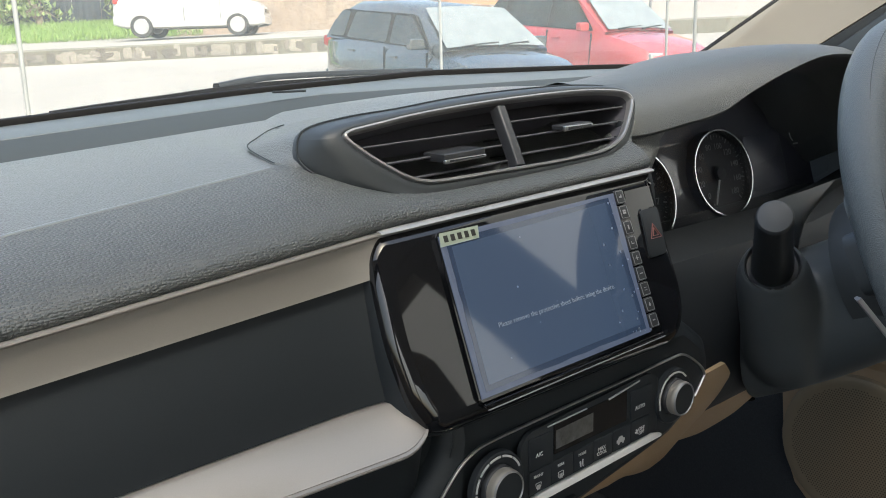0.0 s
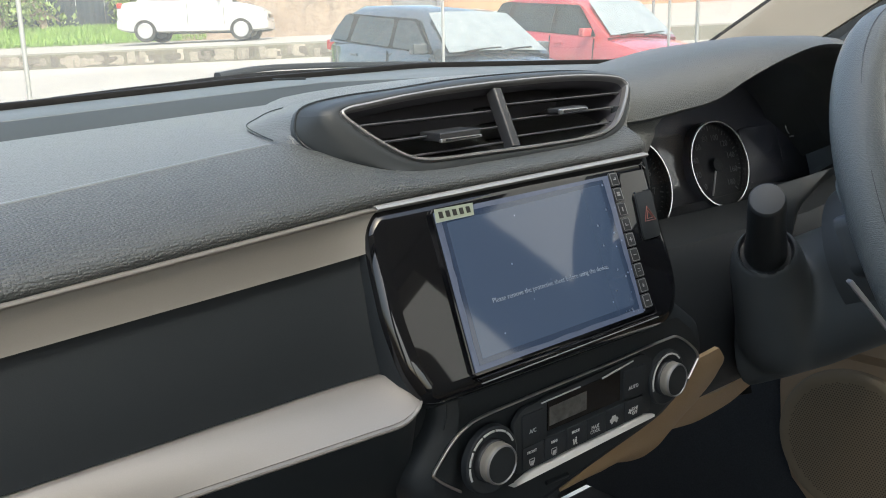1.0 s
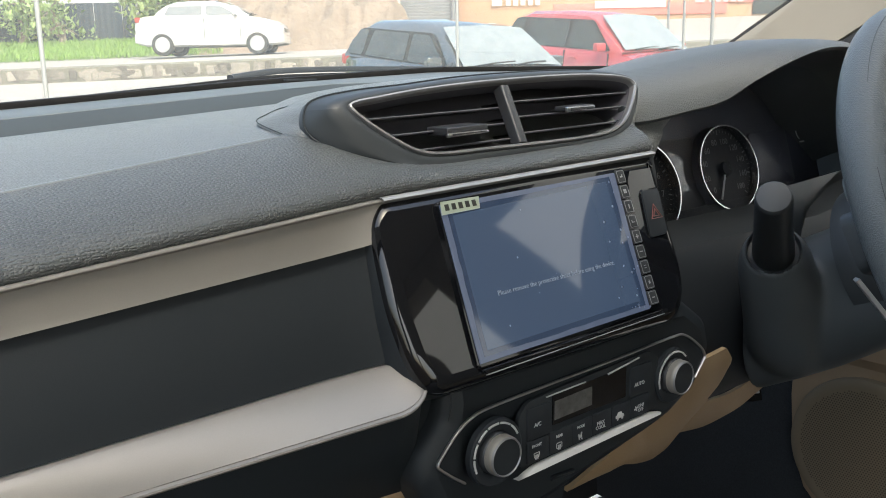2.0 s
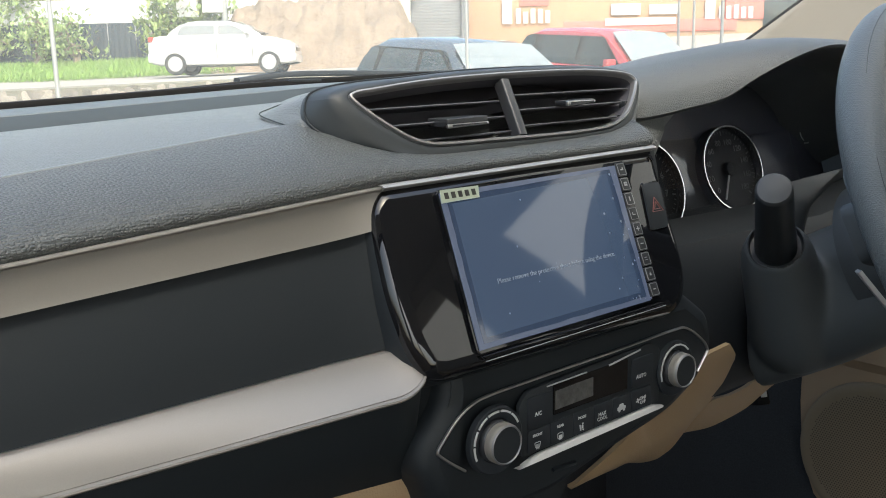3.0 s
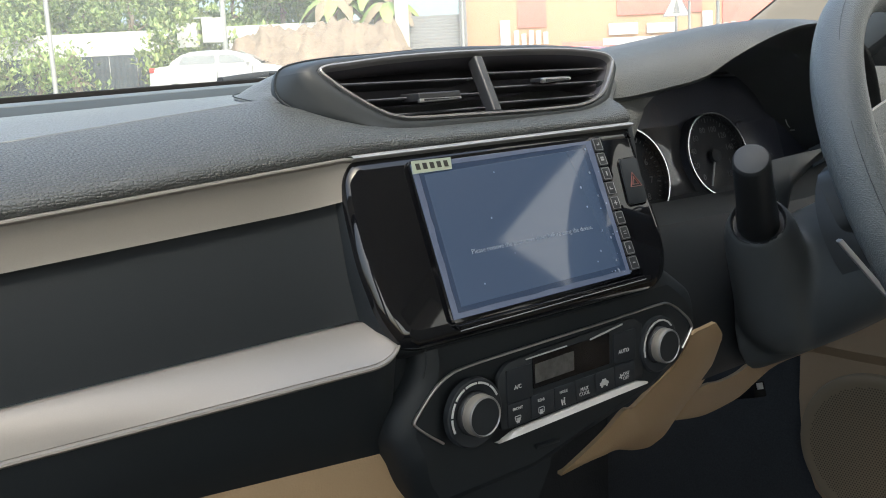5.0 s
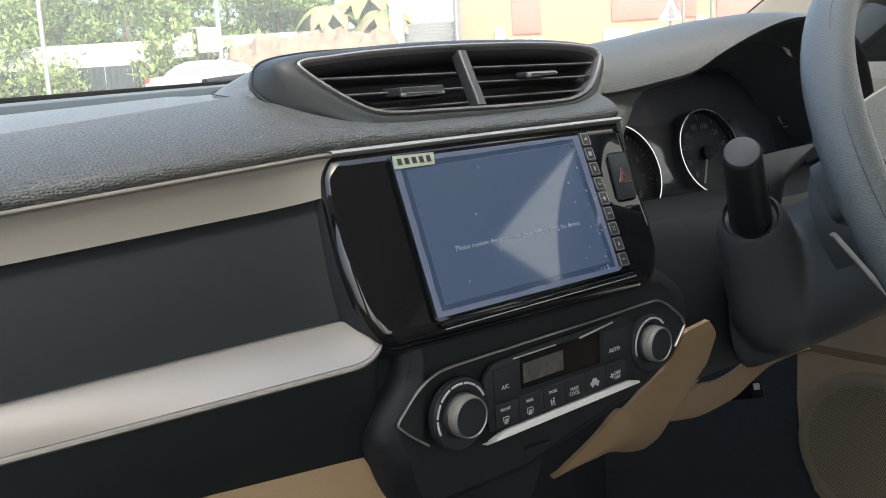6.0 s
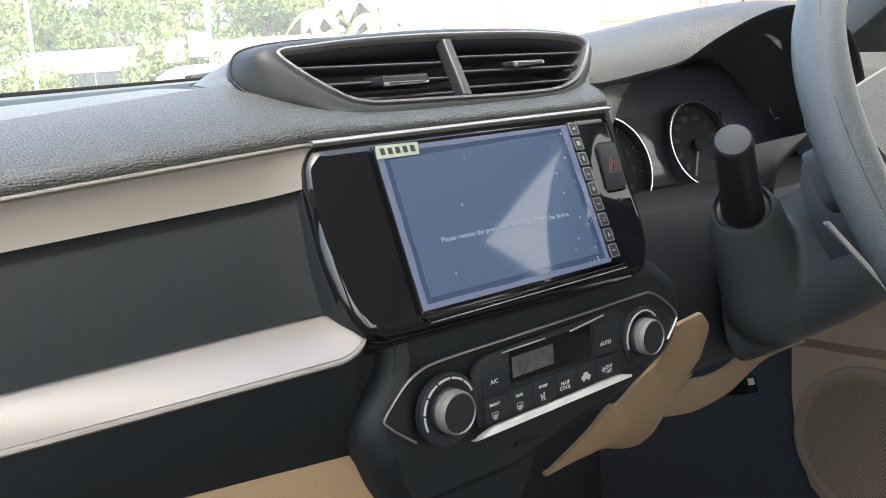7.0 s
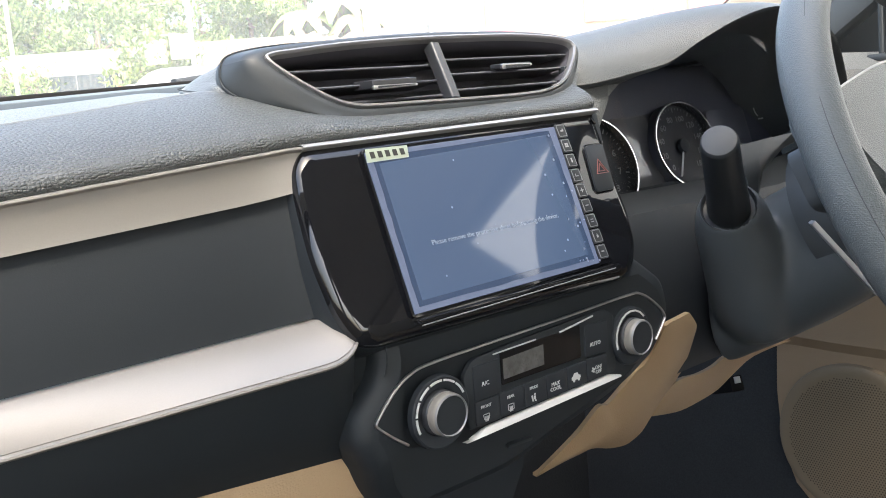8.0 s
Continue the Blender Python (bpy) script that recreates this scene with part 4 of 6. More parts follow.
upart("frame", prism(rounded([(-0.0905, -0.0014), (0.0820, 0.0014), (0.0840, 0.1012), (-0.0882, 0.0962)], 0.0025, 4), 0.012, BF @ pose(0, 0, 0.0022), 0.0012), M_GLOSS, "black display frame", smooth=False)
upart("lower_lip", prism([(-0.086, -0.0052), (0.079, -0.0025), (0.080, -0.0002), (-0.0885, -0.0028)], 0.003, BF @ pose(0, 0, 0.003), 0.0006), M_GLOSS)
upart("lip_edge", prism([(-0.0855, -0.0066), (0.0800, -0.0036), (0.0800, -0.0030), (-0.0855, -0.0060)], 0.002, BF @ pose(0, 0, 0.0034), 0.0002), M_EDGE, "thin pale lower edge")
SB = [(-0.0886, 0.0004), (0.0668, 0.0026), (0.0716, 0.0985), (-0.0866, 0.0940)]
upart("film_sheet", prism(SB, 0.001, BF @ pose(0, 0, 0.0032), 0.0003), M_FILM, "hazy protective film round the picture", smooth=False)
lcd = [(-0.0815, 0.0066), (0.0590, 0.0095), (0.0600, 0.0930), (-0.0795, 0.0868)]
bord = [(-0.0848, 0.0036), (0.0632, 0.0060), (0.0648, 0.0962), (-0.0828, 0.0906)]
wavy = []
for i in range(4):
    (a0, b0), (a1, b1) = bord[i], bord[(i + 1) % 4]
    for k in range(12):
        w_ = 0.0007 * noise.noise(Vector((i * 7.0, k * 0.9, 0.3)))
        wavy.append((a0 + (a1 - a0) * k / 12 + w_, b0 + (b1 - b0) * k / 12 + w_))
upart("border", prism(wavy, 0.001, BF @ pose(0, 0, 0.00335), 0.0), M_BORDER, "dark border round the picture", smooth=False)
upart("screen", prism(lcd, 0.001, BF @ pose(0, 0, 0.0035), 0.0002), M_SCREEN, "lit blue screen", smooth=False)
lettering("screen_message", "Please remove the protective sheet before using the device.", 0.00475, BF @ pose(-0.0090, 0.0376, 0.0037, 0, 0, 1.0), M_LETTERS, unit, width=0.1062).matrix_parent_inverse = unit.matrix_basis.inverted()
# torn film edge and air bubbles
rng = random.Random(5)
bm = bmesh.new()
for i in range(22):
    a, b = 0.058 + rng.random() ** 0.6 * 0.012 - rng.random() ** 3 * 0.02, rng.uniform(0.004, 0.094)
    lathe([(0.0, 0.0003), (rng.uniform(0.0003, 0.0010), 0.0)], BF @ pose(a, b, 0.0037), 7, bm)
for i in range(9):
    a, b = rng.uniform(-0.07, 0.06), rng.uniform(0.004, 0.09)
    lathe([(0.0, 0.0003), (rng.uniform(0.0003, 0.0008), 0.0)], BF @ pose(a, b, 0.0037), 7, bm)
upart("air_bubbles", bm, M_BUBBLE, "small air bubbles under the film")["kind"] = "stuff"
stick = upart("sticker", prism([(-0.0878, 0.0876), (-0.0581, 0.0884), (-0.0566, 0.0957), (-0.0864, 0.0955)], 0.0004, BF @ pose(0, 0, 0.0042, 0, 0, 0.0)), M_STICKER, "cream sticker with dark bars")
for i in range(5):
    upart("bar", boxed(-0.0015, 0.0015, -0.0019, 0.0019, 0, 0.00025, m=BF @ pose(-0.0828 + i * 0.0053, 0.0917 + i * 0.0001, 0.0042, 0, 0, 0)), M_INK, parent=stick)
# keys down the side
for i in range(9):
    b = 0.0950 - i * 0.0107
    a = 0.0765 - (0.0950 - b) * 0.045
    key = upart("key", prism(rounded(rect(a - 0.0042, a + 0.0048, b - 0.0048, b + 0.0048), 0.0008, 2), 0.0015, BF @ pose(0, 0, 0.0034), 0.0004), M_SLAT)
    k = BF @ pose(a, b, 0.0036)
    rim_ = rounded(rect(-0.0034, 0.0040, -0.0040, 0.0040), 0.0006, 2)
    bm = bmesh.new()
    sweep([k @ Vector((x, y, 0)) for x, y in rim_], circle(0.0002, 5), up=BN, closed=True, bm=bm)
    upart("key_rim", bm, M_KEYRIM, parent=key)
    bm = bmesh.new()
    shapes = {0: [(-1, -0.5, 1, 0.2), (0.4, 0.2, 1, 1)], 1: [(-1.2, -1, -0.2, 0), (0.1, -1, 1.1, 0), (-1.2, 0.2, -0.2, 1.2), (0.1, 0.2, 1.1, 1.2)], 2: [(-0.4, -1.2, 0.4, 1.2)], 3: [(-1.1, -0.7, 1.1, -0.3), (-1.1, -0.3, -0.7, 0.8)], 4: [(-1.2, -0.25, 1.2, 0.25), (-0.25, -1.2, 0.25, 1.2)],
              5: [(-1.2, -0.25, 1.2, 0.25)], 6: [(-1, -0.8, 1, -0.5), (-1, 0.5, 1, 0.8)], 7: [(-0.6, -0.9, 0.6, 0.4), (-0.2, 0.4, 0.2, 1.1)], 8: [(-1, -0.3, 1, 0.3)]}[i]
    for x0, y0, x1, y1 in shapes:
        box(bm, x0 * 0.0013, x1 * 0.0013, y0 * 0.0013, y1 * 0.0013, 0, 0.0002, m=k @ pose(0.0003, 0, 0))
    upart("symbol", bm, M_KEYICON, parent=key, smooth=False)

# hazard switch
haz = thing("hazard_switch", "black hazard switch with a red triangle beside the display", "switch", (0.1, 0.03, 1.46))
hz = [(0.0915, 0.0495), (0.1110, 0.0500), (0.1155, 0.0835), (0.0965, 0.0830)]
keep(link("surround", prism(rounded(scaled(hz, 1.07, (0.1045, 0.067)), 0.003, 4), 0.003, BF @ pose(0, 0, 0.0004), 0.0006), M_GLOSS), haz)
keep(link("button", prism(rounded(hz, 0.0028, 4), 0.004, BF @ pose(0, 0, 0.0018), 0.0010), M_BLACK), haz)
tri = lambda r: [BF @ pose(0.1040, 0.0655, 0.0020) @ Vector((r * math.cos(radians(a)), r * math.sin(radians(a)), 0)) for a in (90, 210, 330)]  # noqa: E731
bm = bmesh.new()
for r in (0.0068, 0.0036):
    sweep(tri(r), circle(0.00042, 6), up=BN, closed=True, bm=bm)
keep(link("triangle", bm, M_RED, None, "red warning triangle"), haz)

# ---- climate panel ----
AF = plane_frame((0, 0.005, 0), (1, 0, 0), (0, -1, 0))
stack = thing("centre_stack", "dark plastic centre stack below the display", "console", (0, 0.05, 1.2))
oc = rounded([(-0.128, 1.350), (-0.1245, 1.366), (-0.1085, 1.382), (-0.1055, 1.413), (0.125, 1.413), (0.136, 1.404), (0.150, 1.392), (0.158, 1.368), (0.142, 1.343), (0.10, 1.318), (0.04, 1.300), (0.0, 1.285), (-0.09, 1.285), (-0.112, 1.312), (-0.122, 1.338)], 0.012, 4)
rows = []
for d, y in ((0.0, 0.045), (0.0, 0.016), (0.0025, 0.010), (0.007, 0.0065), (0.013, 0.0055)):
    rows.append([Vector((a, y + max(0.0, 1.335 - b) * 0.5 + max(0.0, b - 1.392) * 0.35, b)) for a, b in inset(oc, d)])
bm = grid([r + [r[0]] for r in rows])
bm.faces.new([bm.verts.new(p) for p in rows[-1]])
keep(link("fascia", bm, M_DARK, None, "dark climate fascia"), stack)
bm = grid([[Vector((x, y, z)) for x in steps(-0.105, 0.015, 8)] for y, z in ((0.03, 1.30), (0.032, 1.29), (0.05, 1.25), (0.07, 1.18), (0.09, 1.05), (0.10, FLOOR_Z))], thick=0.004)
keep(link("lower_face", bm, M_BLACK), stack)
keep(link("tunnel_side", grid([[Vector((0.015, y, z)), Vector((0.07, y + 0.06, z)), Vector((0.11, 0.5, z))] for y, z in ((0.035, 1.30), (0.05, 1.25), (0.09, 1.05), (0.10, FLOOR_Z))]), M_BLACK), stack)
keep(link("slot", boxed(-0.011, 0.011, -0.0006, 0.002, -0.0012, 0.0012, 0.0004, m=pose(0.002, 0.0165, 1.3115, 20, 3, 0)), M_BLACK), stack)
seam = [Vector((-0.1045, 0.0052, 1.404)), Vector((-0.1045, 0.0048, 1.392)), Vector((-0.106, 0.006, 1.384))]
keep(link("seam", sweep(seam, circle(0.0005, 6), up=(0, -1, 0)), M_BLACK), stack)

clim = thing("climate_control_panel", "black climate control panel with silver-rimmed knobs and white symbols", "control panel", (0, 0.004, 1.36))


def kpart(name, bm, material, label="", parent=None, **k):
    ob = link(name, bm, material, None, label, **k)
    return keep(ob, parent or clim)


line = smooth_path([AF @ Vector((x, z, 0.0006)) for x, z in ((-0.0955, 1.3428), (-0.1060, 1.3505), (-0.1140, 1.3575), (-0.1155, 1.3605), (-0.1120, 1.3650), (-0.1010, 1.3755), (-0.0900, 1.3815), (-0.0760, 1.3840), (-0.03, 1.3853), (0.04, 1.3868), (0.100, 1.3885), (0.1180, 1.3865), (0.1370, 1.3740), (0.1435, 1.3660), (0.1420, 1.3620), (0.1320, 1.3510))], 5)
kpart("chrome_line", sweep(line, rounded([(-0.0009, -0.001), (0.0009, -0.001), (0.0006, 0.0008), (-0.0006, 0.0008)], 0.0004, 2), up=(0, -1, 0)), M_CHROME, "thin silver outline")
rows = []
for u in steps(0, 1, 30):
    z, e = 1.3316 + 0.0036 * u, min(1.0, 10 * u + 0.15, 10 * (1 - u) + 0.15)
    x = -0.0545 + 0.1405 * u
    rows.append([AF @ Vector((x, z - 0.0006, -0.002)), AF @ Vector((x, z, 0.0030)), AF @ Vector((x + 0.0005, z + 0.0005, 0.0040)), AF @ Vector((x + 0.003, z + 0.0030 * e, 0.0026)), AF @ Vector((x + 0.0040, z + 0.0038 * e, 0.0016)), AF @ Vector((x + 0.0040, z + 0.0040 * e, -0.001))])
kpart("silver_bar", grid(rows), M_SATIN, "satin silver bar")
plate = rounded([(-0.0500, 1.3372), (0.086, 1.3392), (0.0865, 1.378), (0.076, 1.3845), (-0.012, 1.3810), (-0.044, 1.3785), (-0.0515, 1.371)], 0.003, 3)
kpart("control_plate", prism(plate, 0.003, AF @ pose(0, 0, 0.0004), 0.0006), M_BLACK)
kpart("display_glass", prism(rounded([(-0.0222, 1.3575), (0.0505, 1.3575), (0.0505, 1.3790), (-0.0222, 1.3775)], 0.001, 2), 0.002, AF @ pose(0, 0, 0.0010), 0.0003), M_SMOKE, "smoked display window", smooth=False)
kpart("display_lcd", prism([(-0.0205, 1.3608), (0.0150, 1.3614), (0.0150, 1.3742), (-0.0205, 1.3732)], 0.0008, AF @ pose(0, 0, 0.0013)), M_LCD, "grey display under crinkled film")
kpart("bright_edge", prism([(-0.0280, 1.3776), (0.0090, 1.3784), (0.0090, 1.3791), (-0.0280, 1.3783)], 0.0006, AF @ pose(0, 0, 0.0013)), M_GREYPRINT)
kpart("bright_edge", prism([(0.0310, 1.3778), (0.0640, 1.3818), (0.0640, 1.3828), (0.0310, 1.3788)], 0.0006, AF @ pose(0, 0, 0.0013)), M_GREYPRINT)


def button(name, a0, a1, b0, b1, words, size, wx, wz):
    ob = kpart(name, prism(rounded(rect(a0, a1, b0, b1), 0.0010, 2), 0.003, AF @ pose(0, 0, 0.0016), 0.0005), M_KNEE)
    if words:
        t = lettering("caption", words, size, AF @ pose(wx - 0.0018, wz - 0.0014, 0.0018), M_WHITE, ob)
        t.matrix_parent_inverse = Matrix()
    return ob


button("ac_button", -0.0450, -0.0235, 1.3535, 1.3745, "A/C", 0.0037, -0.0345, 1.3640)
button("auto_button", 0.0545, 0.0775, 1.3560, 1.3770, "AUTO", 0.0039, 0.0660, 1.3650)
ROWB = [(-0.0450, -0.0255, "FRONT", 0.0026, 0.0048), (-0.0250, -0.0045, "REAR", 0.0026, 0.0048), (-0.0040, 0.0155, "MODE", 0.0026, 0.0048), (0.0160, 0.0350, "MAX\nCOOL", 0.0036, 0.0), (0.0355, 0.0545, "", 0, 0), (0.0550, 0.0760, "ON/\nOFF", 0.0036, 0.0)]
for i, (a0, a1, words, size, up_) in enumerate(ROWB):
    z0 = 1.3382 + 0.0003 * i
    c = (a0 + a1) / 2
    k = button("mode_button", a0, a1, z0, z0 + 0.0148, words, size, c + (0.0025 if i == 5 else 0), z0 + 0.0074 + up_)
    fm = AF @ pose(c - 0.0018, z0 + 0.0044, 0.0017)
    bm = bmesh.new()
    if i in (0, 1):
        pts = [(-0.0026, 0.0016), (0.0026, 0.0016), (0.0017, -0.0018), (-0.0017, -0.0018)] if i == 0 else [(-0.0024, 0.0018), (0.0024, 0.0018), (0.0024, -0.0018), (-0.0024, -0.0018)]
        sweep([fm @ Vector((x, y, 0)) for x, y in rounded(pts, 0.0006, 2)], circle(0.00022, 5), up=(0, -1, 0), closed=True, bm=bm)
        for dx in (-0.001, 0.0, 0.001):
            box(bm, dx - 0.00018, dx + 0.00018, -0.0028, 0.0004, -0.0001, 0.0003, m=fm)
    elif i == 2:
        box(bm, -0.0022, -0.0012, -0.002, 0.002, -0.0001, 0.0002, m=fm @ pose(0, 0, 0, 0, 0, 12))
        lathe([(0.0008, 0.0002), (0, 0.0002)], fm @ pose(0.0004, 0.002, 0), 8, bm)
        box(bm, -0.0004, 0.0010, -0.0012, 0.0010, -0.0001, 0.0002, m=fm)
        box(bm, 0.0012, 0.0024, -0.0020, -0.0010, -0.0001, 0.0002, m=fm @ pose(0, 0, 0, 0, 0, -25))
    elif i == 4:
        fm = AF @ pose(c - 0.0014, z0 + 0.0070, 0.0017)
        bm.faces.new([bm.verts.new(fm @ Vector((x * 0.0045, y * 0.0045, 0.0001))) for x, y in ((-1, -0.35), (-0.6, -0.45), (0.6, -0.45), (1, -0.3), (0.9, 0.05), (0.55, 0.15), (0.3, 0.55), (-0.45, 0.55), (-0.7, 0.15), (-1, 0.05))])
        for wx_ in (-0.52, 0.52):
            lathe([(0.0012, 0.0002), (0.0, 0.0002)], fm @ pose(wx_ * 0.0045, -0.0021, 0), 10, bm)
    elif i == 5:
        fm = AF @ pose(c - 0.0045, z0 + 0.0066, 0.0017)
        for q in range(4):
            box(bm, 0.0004, 0.0018, -0.0005, 0.0005, -0.0001, 0.0002, m=fm @ pose(0, 0, 0, 0, 0, 90 * q + 20))
    if len(bm.faces):
        ob = link("symbol", bm, M_WHITE, None, smooth=False)
        ob.parent = k
    else:
        bm.free()


def knob(cx, cz, r, name, label, ring_r, a0, a1, gaps):
    base = AF @ pose(cx, cz, 0.001)
    ob = kpart(name, lathe([(ring_r * 1.28, -0.003), (ring_r * 1.26, 0.0008), (ring_r * 1.2, 0.0014), (ring_r * 1.02, 0.0006), (r * 1.10, 0.0), (r * 1.06, -0.001)], base, 56), M_KNEE, label)
    kpart("knob_base", lathe([(r * 1.05, -0.001), (r * 1.04, 0.0024), (r * 1.0, 0.0032), (r * 0.97, 0.0034)], base, 56), M_SLAT, "black base ring", parent=ob)
    kpart("knob_skirt", lathe([(r * 0.98, 0.0030), (r * 1.0, 0.0036), (r * 0.99, 0.0056), (r * 0.985, 0.0060), (r * 1.0, 0.0064), (r * 0.99, 0.0084), (r * 0.965, 0.0092)], base, 56), M_SKIRT, "champagne silver skirt", parent=ob)
    kpart("knob_rim", lathe([(r * 0.97, 0.0090), (r * 0.95, 0.0100), (r * 0.91, 0.0103), (r * 0.88, 0.0098), (r * 0.87, 0.0090)], base, 56), M_RING, "bright rim", parent=ob)
    kpart("knob_face", lathe([(r * 0.875, 0.0094), (r * 0.85, 0.0097), (0, 0.0099)], base, 48), M_BLACK, "matt black face", parent=ob)
    n = gaps
    for i in range(n):
        bm = bmesh.new()
        s, e = a0 + (a1 - a0) * i / n, a0 + (a1 - a0) * (i + 1) / n - (4 if n > 1 else 0) * (1 if a1 > a0 else -1)
        pts = [base @ Vector((ring_r * 1.10 * math.cos(radians(a)), ring_r * 1.10 * math.sin(radians(a)), 0.0016)) for a in steps(s, e, 10)]
        sweep(pts, [(-0.0006, -0.0003), (0.0006, -0.0003), (0.0006, 0.0003), (-0.0006, 0.0003)], up=(0, -1, 0), bm=bm)
        kpart("scale_mark", bm, M_WHITE, "white scale mark", parent=ob, smooth=False)


knob(-0.0715, 1.3550, 0.0125, "temperature_knob", "round temperature knob", 0.0167, 205, 20, 6)
knob(0.1030, 1.3602, 0.0124, "fan_knob", "round fan knob", 0.0160, 200, 40, 1)

# ---- beige lower trims by the driver's knees ----
leaf = thing("console_side_trim", "tan plastic trim curving below the climate panel", "trim panel", (0.12, 0.05, 1.28))
UPPER = [(0.1097, 1.2278), (0.1250, 1.2450), (0.1382, 1.2634), (0.1452, 1.2836), (0.1574, 1.2825), (0.1650, 1.2960), (0.1713, 1.3085), (0.1788, 1.3158), (0.1775, 1.3320), (0.1735, 1.3490), (0.1860, 1.3525), (0.1990, 1.3545)]
LOWER = [(0.1113, 1.2262), (0.1440, 1.2310), (0.1770, 1.2300), (0.2130, 1.2170), (0.2400, 1.2105), (0.2500, 1.2130), (0.2574, 1.2200), (0.2560, 1.2380), (0.2545, 1.2571), (0.2565, 1.2825), (0.2476, 1.3046), (0.2236, 1.3358)]


def slope_y(z, c=0.9688):
    """Depth on the trims' slanting plane."""
    return c - 0.70 * z


rows = []
for p, q in zip(smooth_path([(a, slope_y(b), b) for a, b in UPPER], 4), smooth_path([(a, slope_y(b), b) for a, b in LOWER], 4)):
    bow = Vector((0, -0.0050, -0.0032)) * min(1.0, (p - q).length / 0.04)
    rows.append([p + Vector((0, 0.004, 0.0005))] + [p.lerp(q, u) + bow * math.sin(u * math.pi) for u in steps(0, 1, 9)] + [q + Vector((0, 0.004, 0.0005))])
keep(link("panel", grid(rows, thick=0.003), M_BEIGE), leaf)

knee = thing("driver_lower_panel", "dark driver side dash lower panel with a tan lower edge", "dash panel", (0.42, 0.06, 1.25))
rows = []
for x, zb, zt in ((0.125, 1.345, 1.43), (0.155, 1.330, 1.43), (0.19, 1.300, 1.43), (0.24, 1.288, 1.43), (0.32, 1.288, 1.43), (0.42, 1.285, 1.43), (0.52, 1.290, 1.44), (0.64, 1.298, 1.46), (0.74, 1.30, 1.48)):
    y = 0.055
    rows.append([Vector((x, y + 0.06, zt + 0.01)), Vector((x, y + 0.01, zt)), Vector((x, y, zt - 0.02)), Vector((x, y - 0.003, (zt + zb) / 2)), Vector((x, y, zb + 0.012)), Vector((x, y + 0.008, zb)), Vector((x, y + 0.05, zb - 0.004))])
keep(link("dark_panel", grid(rows, thick=0.003), M_KNEE), knee)
rows = []
TAN_UP = [(0.272, 1.231), (0.2743, 1.2522), (0.286, 1.2658), (0.3193, 1.2617), (0.3455, 1.2642), (0.3619, 1.2719), (0.4104, 1.2658), (0.4994, 1.2541)]
TAN_LOW = [(0.2801, 1.2269), (0.3095, 1.2196), (0.3385, 1.2141), (0.3673, 1.2149), (0.3973, 1.2208), (0.411, 1.2373), (0.4328, 1.2515), (0.5063, 1.2507)]
for p, q in zip(smooth_path([(a, slope_y(b, 0.978), b) for a, b in TAN_UP], 3), smooth_path([(a, slope_y(b, 0.978), b) for a, b in TAN_LOW], 3)):
    rows.append([p + Vector((0, 0.004, 0))] + [p.lerp(q, u) + Vector((0, -0.002 * math.sin(u * math.pi) ** 0.7, 0)) for u in steps(0, 1, 7)] + [q + Vector((0, 0.004, 0))])
keep(link("tan_edge", grid(rows, thick=0.003), M_BEIGE, None, "tan lower edge"), knee)
bm = boxed(-0.004, 0.004, -0.001, 0.001, -0.004, 0.004, 0.0005, m=pose(0.562, 0.20, 1.175, -20, 0, -25))
pull = thing("fuel_lid_pull", "black fuel lid pull with a white symbol", "lever", (0.562, 0.2, 1.14))
keep(link("symbol", bm, M_WHITE), pull)
keep(link("lever", boxed(-0.009, 0.009, 0.001, 0.05, -0.012, 0.008, 0.003, m=pose(0.562, 0.20, 1.173, -20, 0, -25)), M_RUBBER), pull)

# ---- steering ----
WC, WR, WT = Vector((0.3275, -0.1220, 1.4540)), 0.1695, radians(26.2)
WF = Matrix.Translation(WC) @ Matrix.Rotation(radians(90), 4, "X") @ Matrix.Rotation(-WT, 4, "X")
wheel = thing("steering_wheel", "grey grained steering wheel with a silver lower spoke edge", "steering wheel", WC)


def wpart(name, bm, material, label="", **k):
    return keep(link(name, bm, material, None, label, **k), wheel)


def rim_pt(a, r=WR, h=0.0):
    return WF @ Vector((r * math.cos(a), r * math.sin(a), h))


bm = bmesh.new()
na, nb = 144, 20
rws = []
for i in range(na):
    a = 2 * math.pi * i / na
    grip = 0.0008 * (math.exp(-((math.degrees(a) - 150) / 14) ** 2) + math.exp(-((math.degrees(a) - 30) / 14) ** 2))
    row = []
    for j in range(nb):
        t = 2 * math.pi * j / nb
        rr, rh = (0.0152 + grip) * math.cos(t), (0.0169 + grip) * math.sin(t)
        row.append(WF @ Vector(((WR + rr) * math.cos(a), (WR + rr) * math.sin(a), rh)))
    rws.append(row)
rws.append(rws[0])
bm = grid([r + [r[0]] for r in rws])
bmesh.ops.remove_doubles(bm, verts=bm.verts, dist=1e-6)
wpart("rim", bm, M_WHEEL, "leather-grained rim")
seam_pts = [rim_pt(2 * math.pi * i / 96, WR + 0.0120, 0.0106) for i in range(96)]
wpart("rim_seam", sweep(seam_pts, circle(0.0003, 5), up=(0, -1, 0.2), closed=True), M_COLUMN)
hub = rounded([(-0.138, 0.030), (-0.140, 0.0655), (-0.06, 0.082), (0.0, 0.088), (0.06, 0.082), (0.140, 0.0655), (0.138, 0.030), (0.085, -0.04), (0.04, -0.080), (-0.04, -0.080), (-0.085, -0.04)], 0.015, 5)
wpart("airbag_cover", prism(hub, 0.035, WF @ pose(0, 0, 0.004), 0.012, 4), M_WHEEL, "grey airbag cover")
